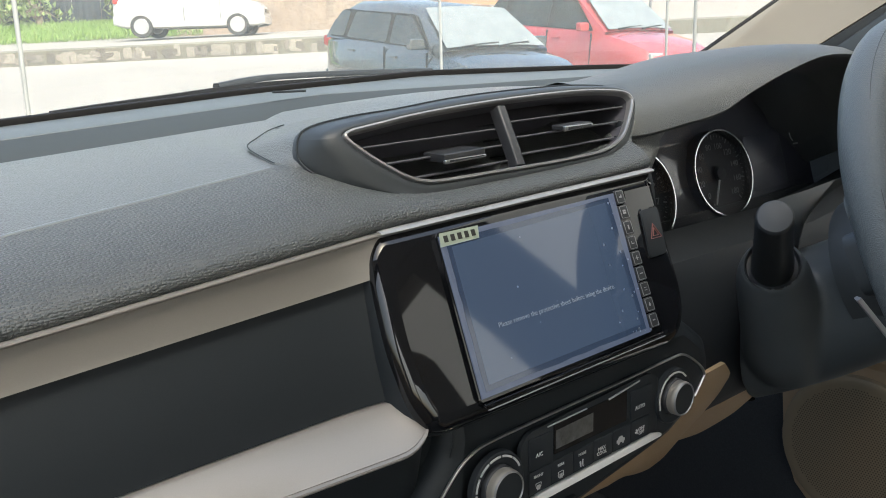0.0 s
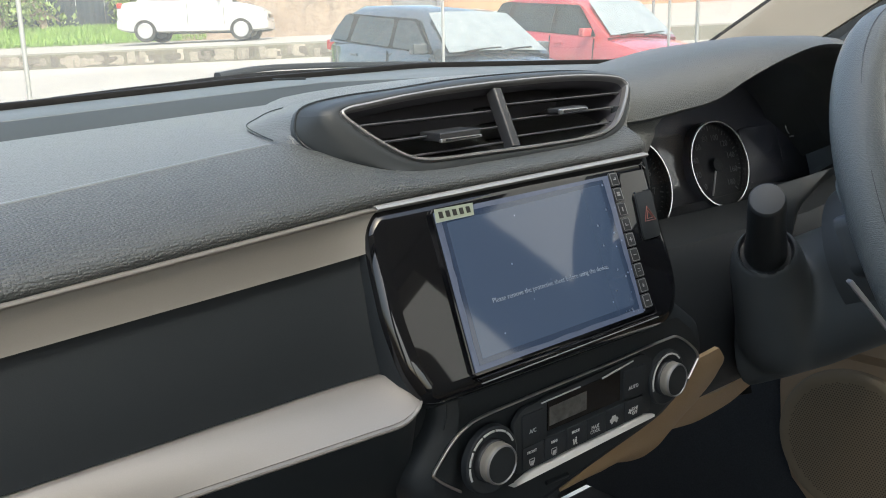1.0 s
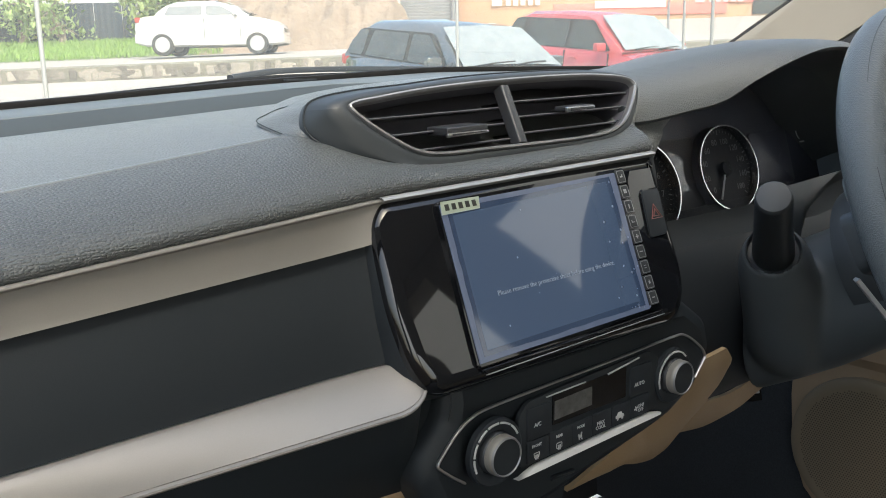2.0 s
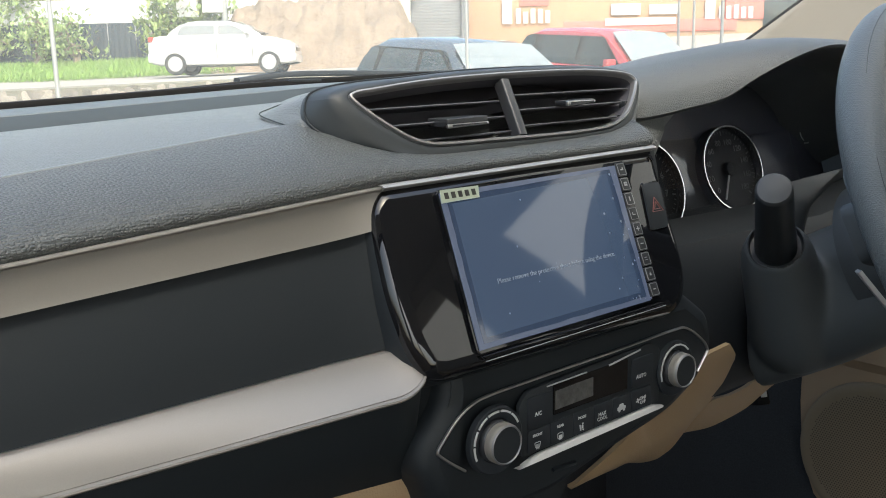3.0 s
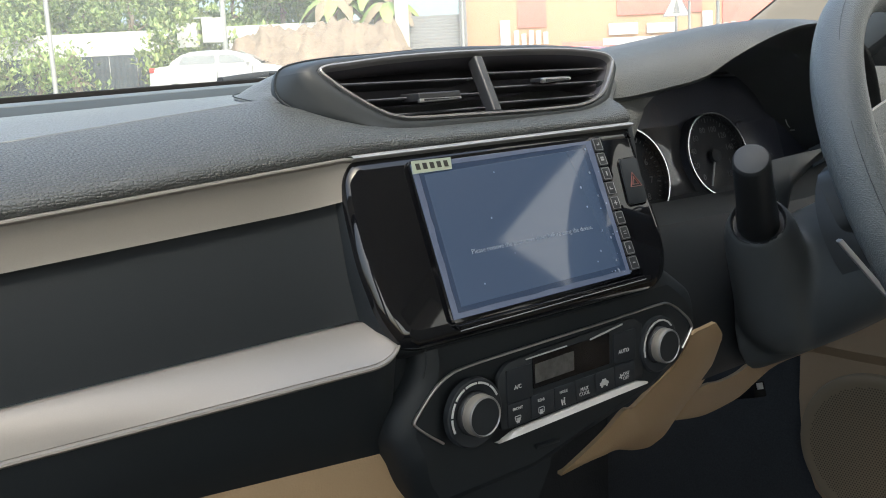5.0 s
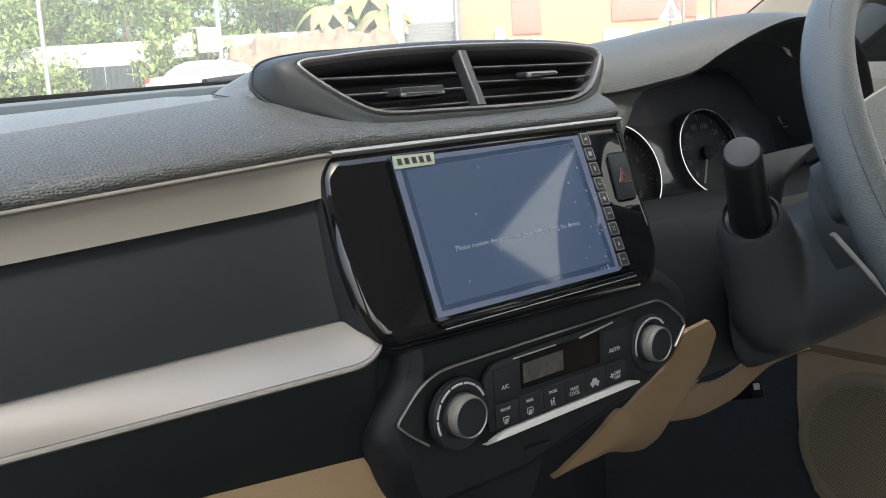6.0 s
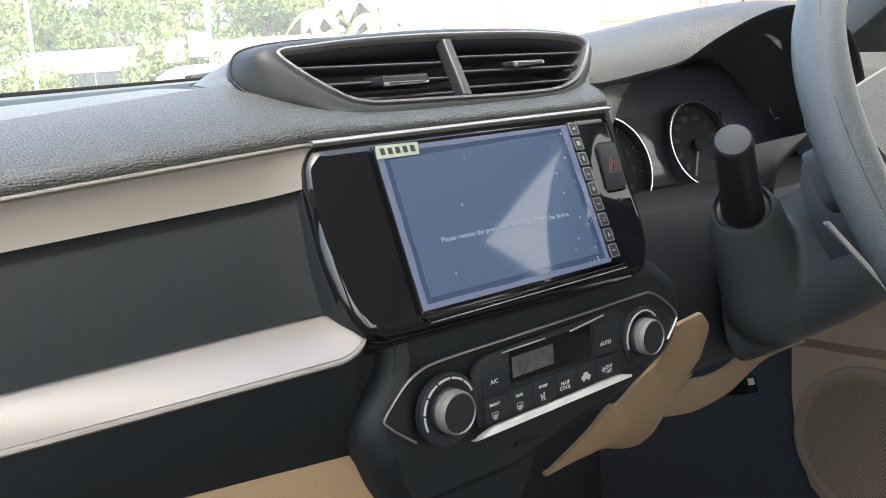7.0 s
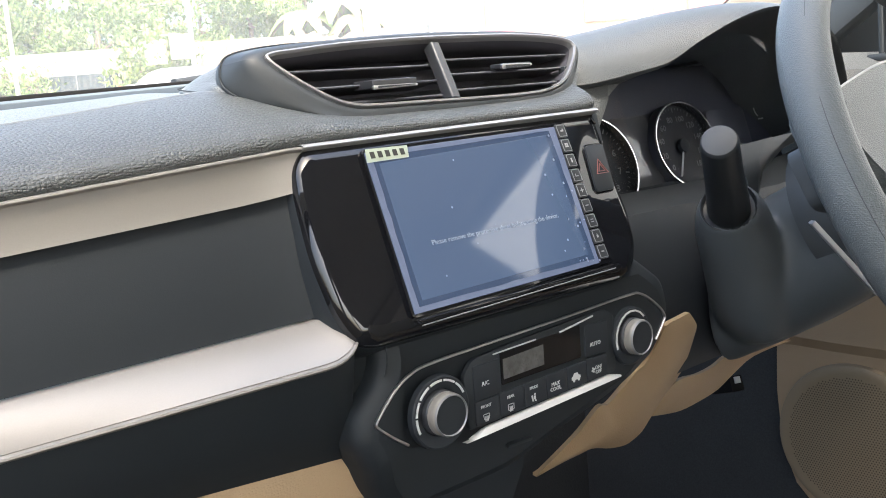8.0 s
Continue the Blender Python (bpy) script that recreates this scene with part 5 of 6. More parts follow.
for sx in (-1, 1):
    sp = [(sx * a, b) for a, b in ((0.060, 0.045), (0.115, 0.042), (0.170, 0.040), (0.170, 0.000), (0.120, -0.012), (0.060, -0.040))]
    wpart("spoke", prism(rounded(sp if sx < 0 else sp[::-1], 0.008, 3), 0.02, WF @ pose(0, 0, -0.006), 0.005, 3), M_COLUMN)
    sp = [(sx * a, b) for a, b in ((0.085, 0.006), (0.112, 0.012), (0.155, 0.012), (0.155, 0.006), (0.112, 0.004), (0.085, -0.004))]
    wpart("spoke_trim", prism(sp if sx < 0 else sp[::-1], 0.008, WF @ pose(0, 0, -0.0035), 0.0008, 2), M_CHROME, "thin silver spoke edge")
blade = smooth_path([(0.1913, -0.0813, 1.4303), (0.2081, -0.0969, 1.4027), (0.2228, -0.1107, 1.3785)], 8)
wpart("paddle", sweep(blade, rounded([(-0.0012, -0.0035), (0.0012, -0.0035), (0.0018, 0.003), (-0.0018, 0.003)], 0.0007, 3), up=(-0.80, -0.45, 0.40)), M_PADDLE, "bright silver paddle blade")
rimline = smooth_path([WF @ Vector(p) for p in ((-0.139, 0.0645, 0.0030), (-0.112, 0.0715, 0.0035), (-0.0878, 0.0770, 0.0035), (-0.0551, 0.0837, 0.0035), (-0.0247, 0.0875, 0.0035), (0.01, 0.0885, 0.0035))], 6)
wpart("cover_edge", sweep(rimline, circle(0.0009, 6), up=(0, -1, 0.3)), M_PADDLE, "thin bright edge of the cover")

col = thing("steering_column", "dark grey plastic steering column cover", "column cover", (0.29, 0.0, 1.36))
AX = Vector((0, math.cos(WT), -math.sin(WT)))
# cover: rounded tube along the column's axis
secs = []
for u, w, lo, hi in ((0.040, 0.050, 0.058, 0.040), (0.046, 0.058, 0.066, 0.044), (0.060, 0.061, 0.072, 0.046), (0.110, 0.062, 0.080, 0.046), (0.150, 0.062, 0.083, 0.045), (0.190, 0.062, 0.084, 0.044)):
    c = WC + AX * u
    secs.append([Vector((c.x + a * w, c.y, c.z + (b * hi if b > 0 else b * lo))) for a, b in rounded([(-1, -0.62), (-0.62, -1), (0.62, -1), (1, -0.62), (1, 0.5), (0.6, 1), (-0.6, 1), (-1, 0.5)], 0.5, 6)])
shroud = grid(secs, close=True)
shroud.verts.ensure_lookup_table()
n = len(secs[0])
shroud.faces.new(shroud.verts[:n][::-1])
shroud.faces.new(shroud.verts[-n:])
keep(link("switch_housing", lathe([(0.066, -0.095), (0.066, -0.062), (0.063, -0.056), (0.055, -0.054), (0.0, -0.052)], WF, 48), M_COLUMN, None, "round housing behind the wheel"), col)
# horn of the shroud that carries the stalk
STALK_FOOT, STALK_TIP = Vector((0.2235, -0.001, 1.4310)), Vector((0.1470, -0.0415, 1.4880))
mm = look(STALK_FOOT, STALK_TIP) @ pose(0, 0, 0, 180)
path = smooth_path([STALK_FOOT + (STALK_TIP - STALK_FOOT) * 0.09, (0.232, 0.002, 1.4225), (0.248, 0.006, 1.400), (0.265, 0.010, 1.374), (0.281, 0.014, 1.353), (0.297, 0.018, 1.343)], 6)
widths = smooth_path([(r, 0, 0) for r in (0.0222, 0.0285, 0.0308, 0.0330, 0.0355, 0.0370)], 6)
sweep(path, circle(1.0, 40), up=(0.3, -0.9, 0.3), scale=[p.x for p in widths], bm=shroud)
bmesh.ops.recalc_face_normals(shroud, faces=shroud.faces[:])
rough = link("cover", shroud, M_BOSS)
melt = rough.modifiers.new("melt", "REMESH")
melt.mode, melt.voxel_size, melt.use_smooth_shade = "VOXEL", 0.0024, True
ease = rough.modifiers.new("ease", "SMOOTH")
ease.factor, ease.iterations = 0.5, 26
melted = bpy.data.meshes.new_from_object(rough.evaluated_get(bpy.context.evaluated_depsgraph_get()))
bm = bmesh.new()
bm.from_mesh(melted)
well = mm.inverted()
# the well that the stalk stands in
bmesh.ops.delete(bm, geom=[v for v in bm.verts if (well @ v.co).z > -0.004 and (well @ v.co).to_2d().length < 0.0192], context="VERTS")
bpy.data.objects.remove(rough)
keep(link("cover", bm, M_BOSS, edges=180), col)
stalk = thing("wiper_stalk", "black wiper stalk with a grey end cap on the column", "stalk", (0.25, 0, 1.44))
keep(link("collar", lathe([(0.0205, 0.000), (0.0212, 0.0075), (0.0210, 0.0090), (0.0203, 0.0094), (0.0196, 0.0085), (0.0188, 0.0040), (0.0150, 0.0030)], mm, 40), M_STALK), stalk)
keep(link("lever", lathe([(0.0162, -0.010), (0.0154, 0.020), (0.0141, 0.045), (0.0133, 0.072), (0.0128, 0.098), (0.0125, 0.1030)], mm, 36), M_STALK), stalk)
keep(link("end_cap", lathe([(0.0126, 0.1015), (0.0124, 0.1040), (0.0112, 0.1056), (0.0070, 0.1064), (0, 0.1066)], mm, 36), M_STALKCAP, None, "grey end cap"), stalk)
bm = grid([[Vector(p) for p in r] for r in (((0.262, 0.026, 1.4740), (0.312, 0.020, 1.4785), (0.364, 0.022, 1.4815), (0.42, 0.03, 1.480)), ((0.264, 0.018, 1.466), (0.288, 0.012, 1.467), (0.312, 0.014, 1.469), (0.345, 0.022, 1.470)), ((0.268, 0.012, 1.453), (0.280, 0.009, 1.454), (0.292, 0.012, 1.455), (0.310, 0.02, 1.456)), ((0.272, 0.010, 1.435), (0.279, 0.009, 1.435), (0.287, 0.013, 1.435), (0.30, 0.03, 1.435)))], thick=0.002)
keep(link("top_gaiter", bm, M_HOUSING, None, "smooth grey upper cover"), col)

# right end of the dashboard
rows = []
for x in steps(0.55, 0.76, 10):
    rows.append([Vector((x, 0.33, 1.555)), Vector((x, 0.2, 1.562)), Vector((x, 0.11, 1.556)), Vector((x, 0.07, 1.535)), Vector((x, 0.055, 1.50)), Vector((x, 0.06, 1.44)), Vector((x, 0.09, 1.40))])
dpart("driver_end_pad", grid(rows, thick=0.003), M_TOP, "grained pad at the driver's end")

# ---- driver's door ----
door = thing("driver_door", "tan driver's door lining with a round perforated speaker grille", "car door", (0.77, -0.3, 0.9))
kd = lambda n, bm, m_, l="", **k: keep(link(n, bm, m_, None, l, **k), door)  # noqa: E731
rows = []
for z, x, y1 in ((1.47, 0.735, 0.30), (1.44, 0.728, 0.30), (1.36, 0.73, 0.29), (1.30, 0.742, 0.28), (1.22, 0.745, 0.265), (1.185, 0.742, 0.262), (1.17, 0.752, 0.262), (1.10, 0.750, 0.262), (1.02, 0.750, 0.255), (0.97, 0.750, 0.235), (0.935, 0.750, 0.20), (0.915, 0.752, 0.15), (0.90, 0.76, 0.05)):
    rows.append([Vector((x + (0.02 if u > 0.99 else 0.004 if u > 0.95 else 0), -0.62 + (y1 + 0.62) * u, z)) for u in list(steps(0, 0.95, 20)) + [0.975, 0.99, 1.0]])
kd("upper_lining", grid(rows[:4], thick=0.01), M_COLUMN, "dark grey upper lining")
kd("lining", grid(rows[3:], thick=0.01), M_BEIGE_DOOR, "tan plastic lining")
SPK = plane_frame((0.7475, 0.140, 1.050), (0, 1, 0), (-1, 0, 0))
grille = kd("speaker_grille", lathe([(0.108, -0.004), (0.106, 0.002), (0.100, 0.0045), (0.094, 0.0035), (0.0, 0.006)], SPK, 56), M_GRILLE, "perforated speaker grille")
bm = bmesh.new()
for i in range(-24, 25):
    for j in range(-28, 29):
        a, b = (i + 0.5 * (j % 2)) * 0.0038, j * 0.0033
        r = math.hypot(a, b)
        if r < 0.090:
            h = 0.0041 + 0.0023 * (1 - r / 0.094)
            c = SPK @ Vector((a, b, h))
            vs = [bm.verts.new(SPK @ Vector((a + 0.0011 * math.cos(q), b + 0.0011 * math.sin(q), h))) for q in (0, 1.047, 2.094, 3.142, 4.189, 5.236)]
            bm.faces.new(vs)
ob = link("holes", bm, M_HOLE, None, smooth=False)
ob["kind"] = "stuff"
ob.parent = grille
SAIL = plane_frame((0.726, 0, 0), (0, -1, 0), (-1, 0, 0.05))
kd("sail_panel", prism(rounded([(-0.33, 1.47), (0.06, 1.47), (0.06, 1.745), (-0.02, 1.745), (-0.33, 1.565)], 0.01, 3), 0.012, SAIL, 0.004), M_COLUMN, "dark corner panel behind the mirror")
kd("mirror_lever", sweep([(0.70, 0.086, 1.552), (0.695, 0.085, 1.60), (0.69, 0.083, 1.66)], circle(0.003, 8), up=(0, 1, 0)), M_HOUSING, "thin grey lever")
kd("lever_pad", boxed(-0.01, 0.004, -0.014, 0.014, -0.004, 0.004, 0.003, m=pose(0.70, 0.086, 1.548, 0, 0, 10)), M_HOUSING)
bm = bmesh.new()
sweep([(0.75, -0.72, 1.960), (0.75, -0.58, 1.950), (0.75, -0.40, 1.930), (0.748, -0.30, 1.895), (0.748, 0.05, 1.675), (0.748, 0.30, 1.50)], rounded([(-0.02, -0.018), (0.02, -0.018), (0.02, 0.018), (-0.02, 0.018)], 0.006, 2), bm=bm)
kd("upper_frame", bm, M_COLUMN, "black window frame")
pd = thing("passenger_door", "tan passenger's door lining", "car door", (-0.77, -0.3, 0.9))
keep(link("lining", boxed(-0.775, -0.745, -0.62, 0.30, 0.9, 1.46, 0.012), M_BEIGE_DOOR), pd)
bm = sweep([(-0.75, -0.72, 1.960), (-0.75, -0.58, 1.950), (-0.75, -0.40, 1.930), (-0.748, -0.30, 1.895), (-0.748, 0.05, 1.675), (-0.748, 0.30, 1.50)], rounded([(-0.02, -0.018), (0.02, -0.018), (0.02, 0.018), (-0.02, 0.018)], 0.006, 2))
keep(link("upper_frame", bm, M_RUBBER), pd)

# ---- driver's seat ----
seat = thing("driver_chair", "beige cloth driver's seat with a headrest", "car seat", (0.37, -0.5, FLOOR_Z))


def spart(name, outline_, depth, m, bevel):
    return keep(link(name, prism(rounded(outline_, 0.04, 5), depth, m, bevel, 4), M_SEAT), seat)


spart("cushion", [(-0.24, -0.25), (0.24, -0.25), (0.25, 0.25), (-0.25, 0.25)], 0.16, pose(0.37, -0.52, 1.08, 4, 0, 0), 0.04)
spart("backrest", [(-0.24, 0.0), (0.24, 0.0), (0.22, 0.45), (0.14, 0.52), (-0.14, 0.52), (-0.22, 0.45)], 0.12, pose(0.37, -0.68, 1.05, 106, 0, 0), 0.04)
spart("headrest", [(-0.12, 0.0), (0.12, 0.0), (0.12, 0.14), (0.08, 0.17), (-0.08, 0.17), (-0.12, 0.14)], 0.09, pose(0.37, -0.80, 1.56, 100, 0, 0), 0.03)
keep(link("seat_base", boxed(0.17, 0.57, -0.74, -0.32, FLOOR_Z, 0.93, 0.02), M_CARPET), seat)

# ---- outdoors: u to the right, v ahead of the windscreen, z up ----
YARD = plane_frame((-0.405, -0.371, 0), (0.7767, -0.6297, 0), (0, 0, 1))
yard_rng = random.Random(11)


def ground_z(u, v):
    z = lerp_table([(-60, 0.30), (2, 0.36), (6, 0.42), (10.5, 0.60), (14, 0.88), (17, 1.20), (20.0, 1.55), (20.35, 1.86), (24, 2.05), (27, 2.16), (29, 2.62), (31, 2.8), (60, 3.6), (400, 6.0), (2500, 8.0)], v)[0]
    return z + 0.022 * max(-12.0, min(12.0, u)) * max(0.0, min(1.0, (v - 12) / 6)) * (1.0 if v < 40 else 0.3)


def yard(u, v, dz=0.0, turn=0.0):
    return YARD @ pose(u, v, ground_z(u, v) + dz, 0, 0, turn)


us = [-2500, -600, -150, -60, -30] + list(range(-20, 21, 2)) + [30, 60, 150, 600, 2500]
vs_ = [-2500, -300, -60, -20, -6, 0, 2, 4, 6, 8, 10.5, 12, 14, 15.5, 17, 18.5, 20.0, 20.35, 22, 24, 27, 28, 29, 30, 31, 40, 60, 150, 400, 2500]
bm = grid([[YARD @ Vector((u, v, ground_z(u, v) if abs(u) < 100 and abs(v) < 500 else ground_z(0, v))) for u in us] for v in vs_])
tagged(link("ground", bm, M_ASPHALT), "pale sunlit forecourt and ground sloping up to the road", "ground", kind="structure")
bm = grid([[YARD @ Vector((u, v, ground_z(u, v) + 0.012)) for u in range(-60, 61, 4)] for v in (20.6, 22, 23.5, 25, 26.6)], thick=0.006)
tagged(link("road", bm, M_ROAD), "dusty pale road beyond the low stone wall", "road", kind="structure")

# raised plinth under the parked car
tagged(link("ramp", boxed(-1.3, 1.3, -3.4, 1.9, 0.2, 0.75, 0.02), M_CONCRETE), "concrete ramp under the parked car", "ramp", kind="structure")

# low retaining wall of rough stones
wall = thing("low_stone_wall", "low rough stone wall along the road's edge", "wall", (YARD @ Vector((-4, 20.1, 1.4))), kind="structure")
keep(link("core", grid([[YARD @ Vector((u, v, ground_z(u, 20.0) + h)) for u in range(-40, 41, 2)] for v, h in ((20.0, -0.2), (20.0, 0.30), (20.12, 0.34), (20.36, 0.34), (20.40, 0.1))]), M_MORTAR), wall)
stone_meshes = []
for k in range(6):
    bm = bmesh.new()
    box(bm, -1, 1, -1, 1, -1, 1, 0.28, 1)
    for v in bm.verts:
        v.co = Vector((v.co.x * yard_rng.uniform(0.88, 1.1), v.co.y * yard_rng.uniform(0.9, 1.1), v.co.z * yard_rng.uniform(0.85, 1.1)))
    me = bpy.data.meshes.new("stone")
    bm.to_mesh(me)
    bm.free()
    me.materials.append(M_STONE)
    stone_meshes.append(me)
for i in range(120):
    u = -16 + 20.0 * i / 120 + yard_rng.uniform(-0.15, 0.15)
    ob = new("stone", stone_meshes[i % 6])
    big = yard_rng.random() ** 2
    ob.matrix_world = YARD @ pose(u, 20.01, ground_z(u, 20.0) + yard_rng.uniform(0.09, 0.20), yard_rng.uniform(-4, 4), yard_rng.uniform(-5, 5), yard_rng.uniform(-4, 4)) @ Matrix.Diagonal((0.07 + 0.15 * big, 0.03, 0.07 + 0.06 * yard_rng.random(), 1))
    mw = ob.matrix_world.copy()
    ob.parent = wall
    ob.matrix_parent_inverse = wall.matrix_basis.inverted()
    ob.matrix_basis = mw


def tuft_mesh(count, area, size, lean=0.5, shape=None):
    """Many small blades or leaves scattered through area(rng) -> point; plain from_pydata for speed."""
    verts, faces = [], []
    for i in range(count):
        p = area()
        a, b = yard_rng.uniform(0, 6.28), yard_rng.uniform(-lean, lean)
        s = size * yard_rng.uniform(0.6, 1.4)
        d = Vector((math.cos(a), math.sin(a), 0))
        up_ = Vector((-math.sin(a) * math.sin(b), math.cos(a) * math.sin(b), math.cos(b)))
        w, h = (0.05, 1.0) if shape == "blade" else (0.34, 1.0)
        n = len(verts)
        bend = d.cross(up_) * s * 0.18
        verts += [p, p + d * s * w + up_ * s * h * 0.45 + bend, p + up_ * s * h, p - d * s * w + up_ * s * h * 0.45 + bend]
        faces.append((n, n + 1, n + 2, n + 3))
    me = bpy.data.meshes.new("leaves")
    me.from_pydata([tuple(v) for v in verts], [], faces)
    return me


def stuff(name, me, material, label, category):
    me.materials.append(material)
    return tagged(new(name, me), label, category, kind="stuff")


def verge():
    u, v = yard_rng.uniform(-22, -6.0), yard_rng.uniform(27.0, 29.4)
    return YARD @ Vector((u, v, ground_z(u, v) - 0.02))


stuff("grass", tuft_mesh(34000, verge, 0.22, 0.6, "blade"), M_GRASS, "bright green grass on the verge below the fence", "grass")

# blue sheet fence with posts
fence = thing("sheet_fence", "blue-grey sheet metal fence behind the grass verge", "fence", YARD @ Vector((-12, 29.6, 2.7)))
for i in range(17):
    u0 = -21.4 + i * 0.9
    bm = bmesh.new()
    pts = []
    for k in range(10):
        pts.append((u0 + 0.88 * k / 9, 29.6 + (0.010 if k % 2 else 0.0)))
    grid([[YARD @ Vector((u, v, z)) for u, v in pts] for z in (2.55, 3.76)], thick=0.004, bm=bm)
    keep(link("sheet", bm, M_SHEET, None, smooth=False), fence)
for u in (-9.18, -14.9, -20.6):
    keep(link("post", boxed(-0.04, 0.04, -0.04, 0.04, 0, 1.45, 0.01, m=YARD @ pose(u, 29.5, 2.45)), M_CONCRETE), fence)

tagged(link("boundary_wall", boxed(-11, 11, -0.1, 0.1, 0, 1.35, 0.02, m=YARD @ pose(-13, 31.2, 3.3)), M_BOARD), "white boundary wall behind the fence", "wall", kind="structure")


# trees: trunk, limbs and crowns of many leaves
def tree(u, v, height, spread, leaves, name="tree", label="leafy green tree behind the fence", leaf=0.26, material=None):
    base = YARD @ Vector((u, v, ground_z(u, v)))
    ob = thing(name, label, "tree", base)
    bm = bmesh.new()
    top = base + Vector((yard_rng.uniform(-0.3, 0.3), yard_rng.uniform(-0.3, 0.3), height * 0.8))
    trunk = smooth_path([base - Vector((0, 0, 0.1)), base.lerp(top, 0.4) + Vector((0.12, 0.05, 0)), top], 6)
    sweep(trunk, circle(0.13, 8), up=(0, 1, 0.1), bm=bm, scale=steps(1.2, 0.35, len(trunk)))
    clumps = []
    for k in range(16):
        s = base.lerp(top, yard_rng.uniform(0.2, 0.98))
        e = s + Vector((yard_rng.uniform(-1, 1) * spread, yard_rng.uniform(-1, 1) * spread * 0.7, yard_rng.uniform(-0.25, 0.7) * height * 0.3))
        limb = smooth_path([s, s.lerp(e, 0.5) + Vector((0, 0, 0.15)), e], 4)
        sweep(limb, circle(0.045, 6), up=(0.1, 0.2, 1), bm=bm, scale=steps(1.0, 0.3, len(limb)))
        clumps += [(e, yard_rng.uniform(0.45, 0.9)), (s.lerp(e, 0.6), yard_rng.uniform(0.35, 0.6))]
    keep(link("trunk", bm, M_BARK), ob)

    def area():
        c, r = yard_rng.choice(clumps)
        d = Vector((yard_rng.gauss(0, 1), yard_rng.gauss(0, 1), yard_rng.gauss(0, 0.8))).normalized()
        return c + d * r * yard_rng.random() ** 0.4

    me = tuft_mesh(leaves, area, leaf, 1.4)
    me.materials.append(material or M_LEAF)
    cr = new("crown", me)
    keep(cr, ob)
    return ob


for u, v, h, s in ((-19.5, 31.5, 6.0, 2.2), (-16.2, 32.0, 5.5, 2.0), (-13.6, 30.8, 5.0, 1.9), (-11.2, 32.2, 6.2, 2.2), (-9.0, 30.7, 4.6, 1.7), (-7.4, 31.6, 5.4, 1.8), (-5.6, 32.6, 6.0, 2.0), (-3.6, 33.5, 6.0, 1.8)):
    tree(u, v + 1.5, h, s, 5200, leaf=0.21)
for u, v, h, s in ((-21, 36.5, 7.5, 2.8), (-17.5, 37, 7.8, 2.8), (-14, 36.5, 7.2, 2.8), (-10.5, 37, 7.8, 2.8), (-7.5, 36.5, 7.0, 2.6), (-4.6, 37.5, 7.4, 2.4)):
    tree(u, v, h, s, 4200, leaf=0.27)
tree(-7.7, 29.2, 2.4, 0.9, 700, "shrub", "pale green shrub growing over the fence", 0.22, M_LEAF_PALE)
tree(-8.3, 29.1, 2.6, 0.8, 1300, "shrub", "broad pale green shrub beside the fence post", 0.2, M_LEAF_PALE)
tree(-11.5, 29.1, 1.5, 0.5, 420, "shrub", "small green shrub against the fence", 0.18)
tree(-12.9, 29.2, 1.9, 0.5, 420, "shrub", "small green shrub against the fence", 0.18)
tree(-14.5, 29.1, 2.0, 0.7, 700, "shrub", "pale green shrub growing over the fence", 0.2, M_LEAF_PALE)


# banana plants by the mound
def banana(u, v, h):
    base = YARD @ Vector((u, v, ground_z(u, v)))
    ob = thing("banana_plant", "banana plant with drooping dry leaves beside the mound", "plant", base, "banana plants")
    keep(link("stem", sweep([base, base + Vector((0.05, 0, h * 0.6)), base + Vector((0.1, 0, h))], circle(0.12, 8), up=(0, 1, 0), scale=[1, 0.8, 0.5]), M_BARK), ob)
    for k in range(11):
        a = k * 0.58 + yard_rng.uniform(-0.2, 0.2)
        d = Vector((math.cos(a), math.sin(a), 0))
        rows = []
        for t in steps(0, 1, 8):
            c = base + Vector((0.1, 0, h)) + d * 1.3 * t + Vector((0, 0, 0.9 * t - 1.7 * t * t))
            w = 0.30 * math.sin(math.pi * (0.1 + 0.85 * t))
            sd = Vector((-d.y, d.x, 0))
            rows.append([c - sd * w - Vector((0, 0, w * 0.5)), c, c + sd * w - Vector((0, 0, w * 0.5))])
        keep(link("leaf", grid(rows), M_LEAF if k % 2 else M_BARK), ob)


banana(-3.4, 31.2, 2.6)
banana(-2.2, 31.4, 2.9)
banana(-1.5, 31.0, 2.3)

# sandy mound
rows = []
for v in steps(26.9, 31.4, 40):
    row = []
    for u in steps(-7.2, -0.3, 70):
        k = min(1.0, 2.2 * max(0.0, 1 - ((u + 3.7) / 3.3) ** 2)) * max(0.0, 1 - ((v - 30.2) / 3.2) ** 2)
        p = Vector((u, v, ground_z(u, v) - 0.06 + 1.70 * k ** 0.7))
        p.z += (noise.noise(p * 1.3) * 0.34 + noise.noise(Vector((p.x * 3.4, p.y * 1.2, 2.0))) * 0.30 + noise.noise(p * 6.0) * 0.16) * min(1.0, k * 3)
        row.append(YARD @ p)
    rows.append(row)
tagged(link("soil_mound", grid(rows), M_SAND, edges=80), "heap of dry sandy soil at the roadside", "mound", kind="stuff")

# gate pillar and shutter
gate = thing("gateway", "grey shuttered gateway between pale pillars", "gate", YARD @ Vector((0.1, 30.2, 2.8)))
kg = lambda n, bm, m_, l="": keep(link(n, bm, m_, None, l), gate)  # noqa: E731
kg("pillar", boxed(-0.22, 0.22, -0.2, 0.2, -0.1, 2.9, 0.02, m=YARD @ pose(-1.0, 30.2, 2.8)), M_CONCRETE)
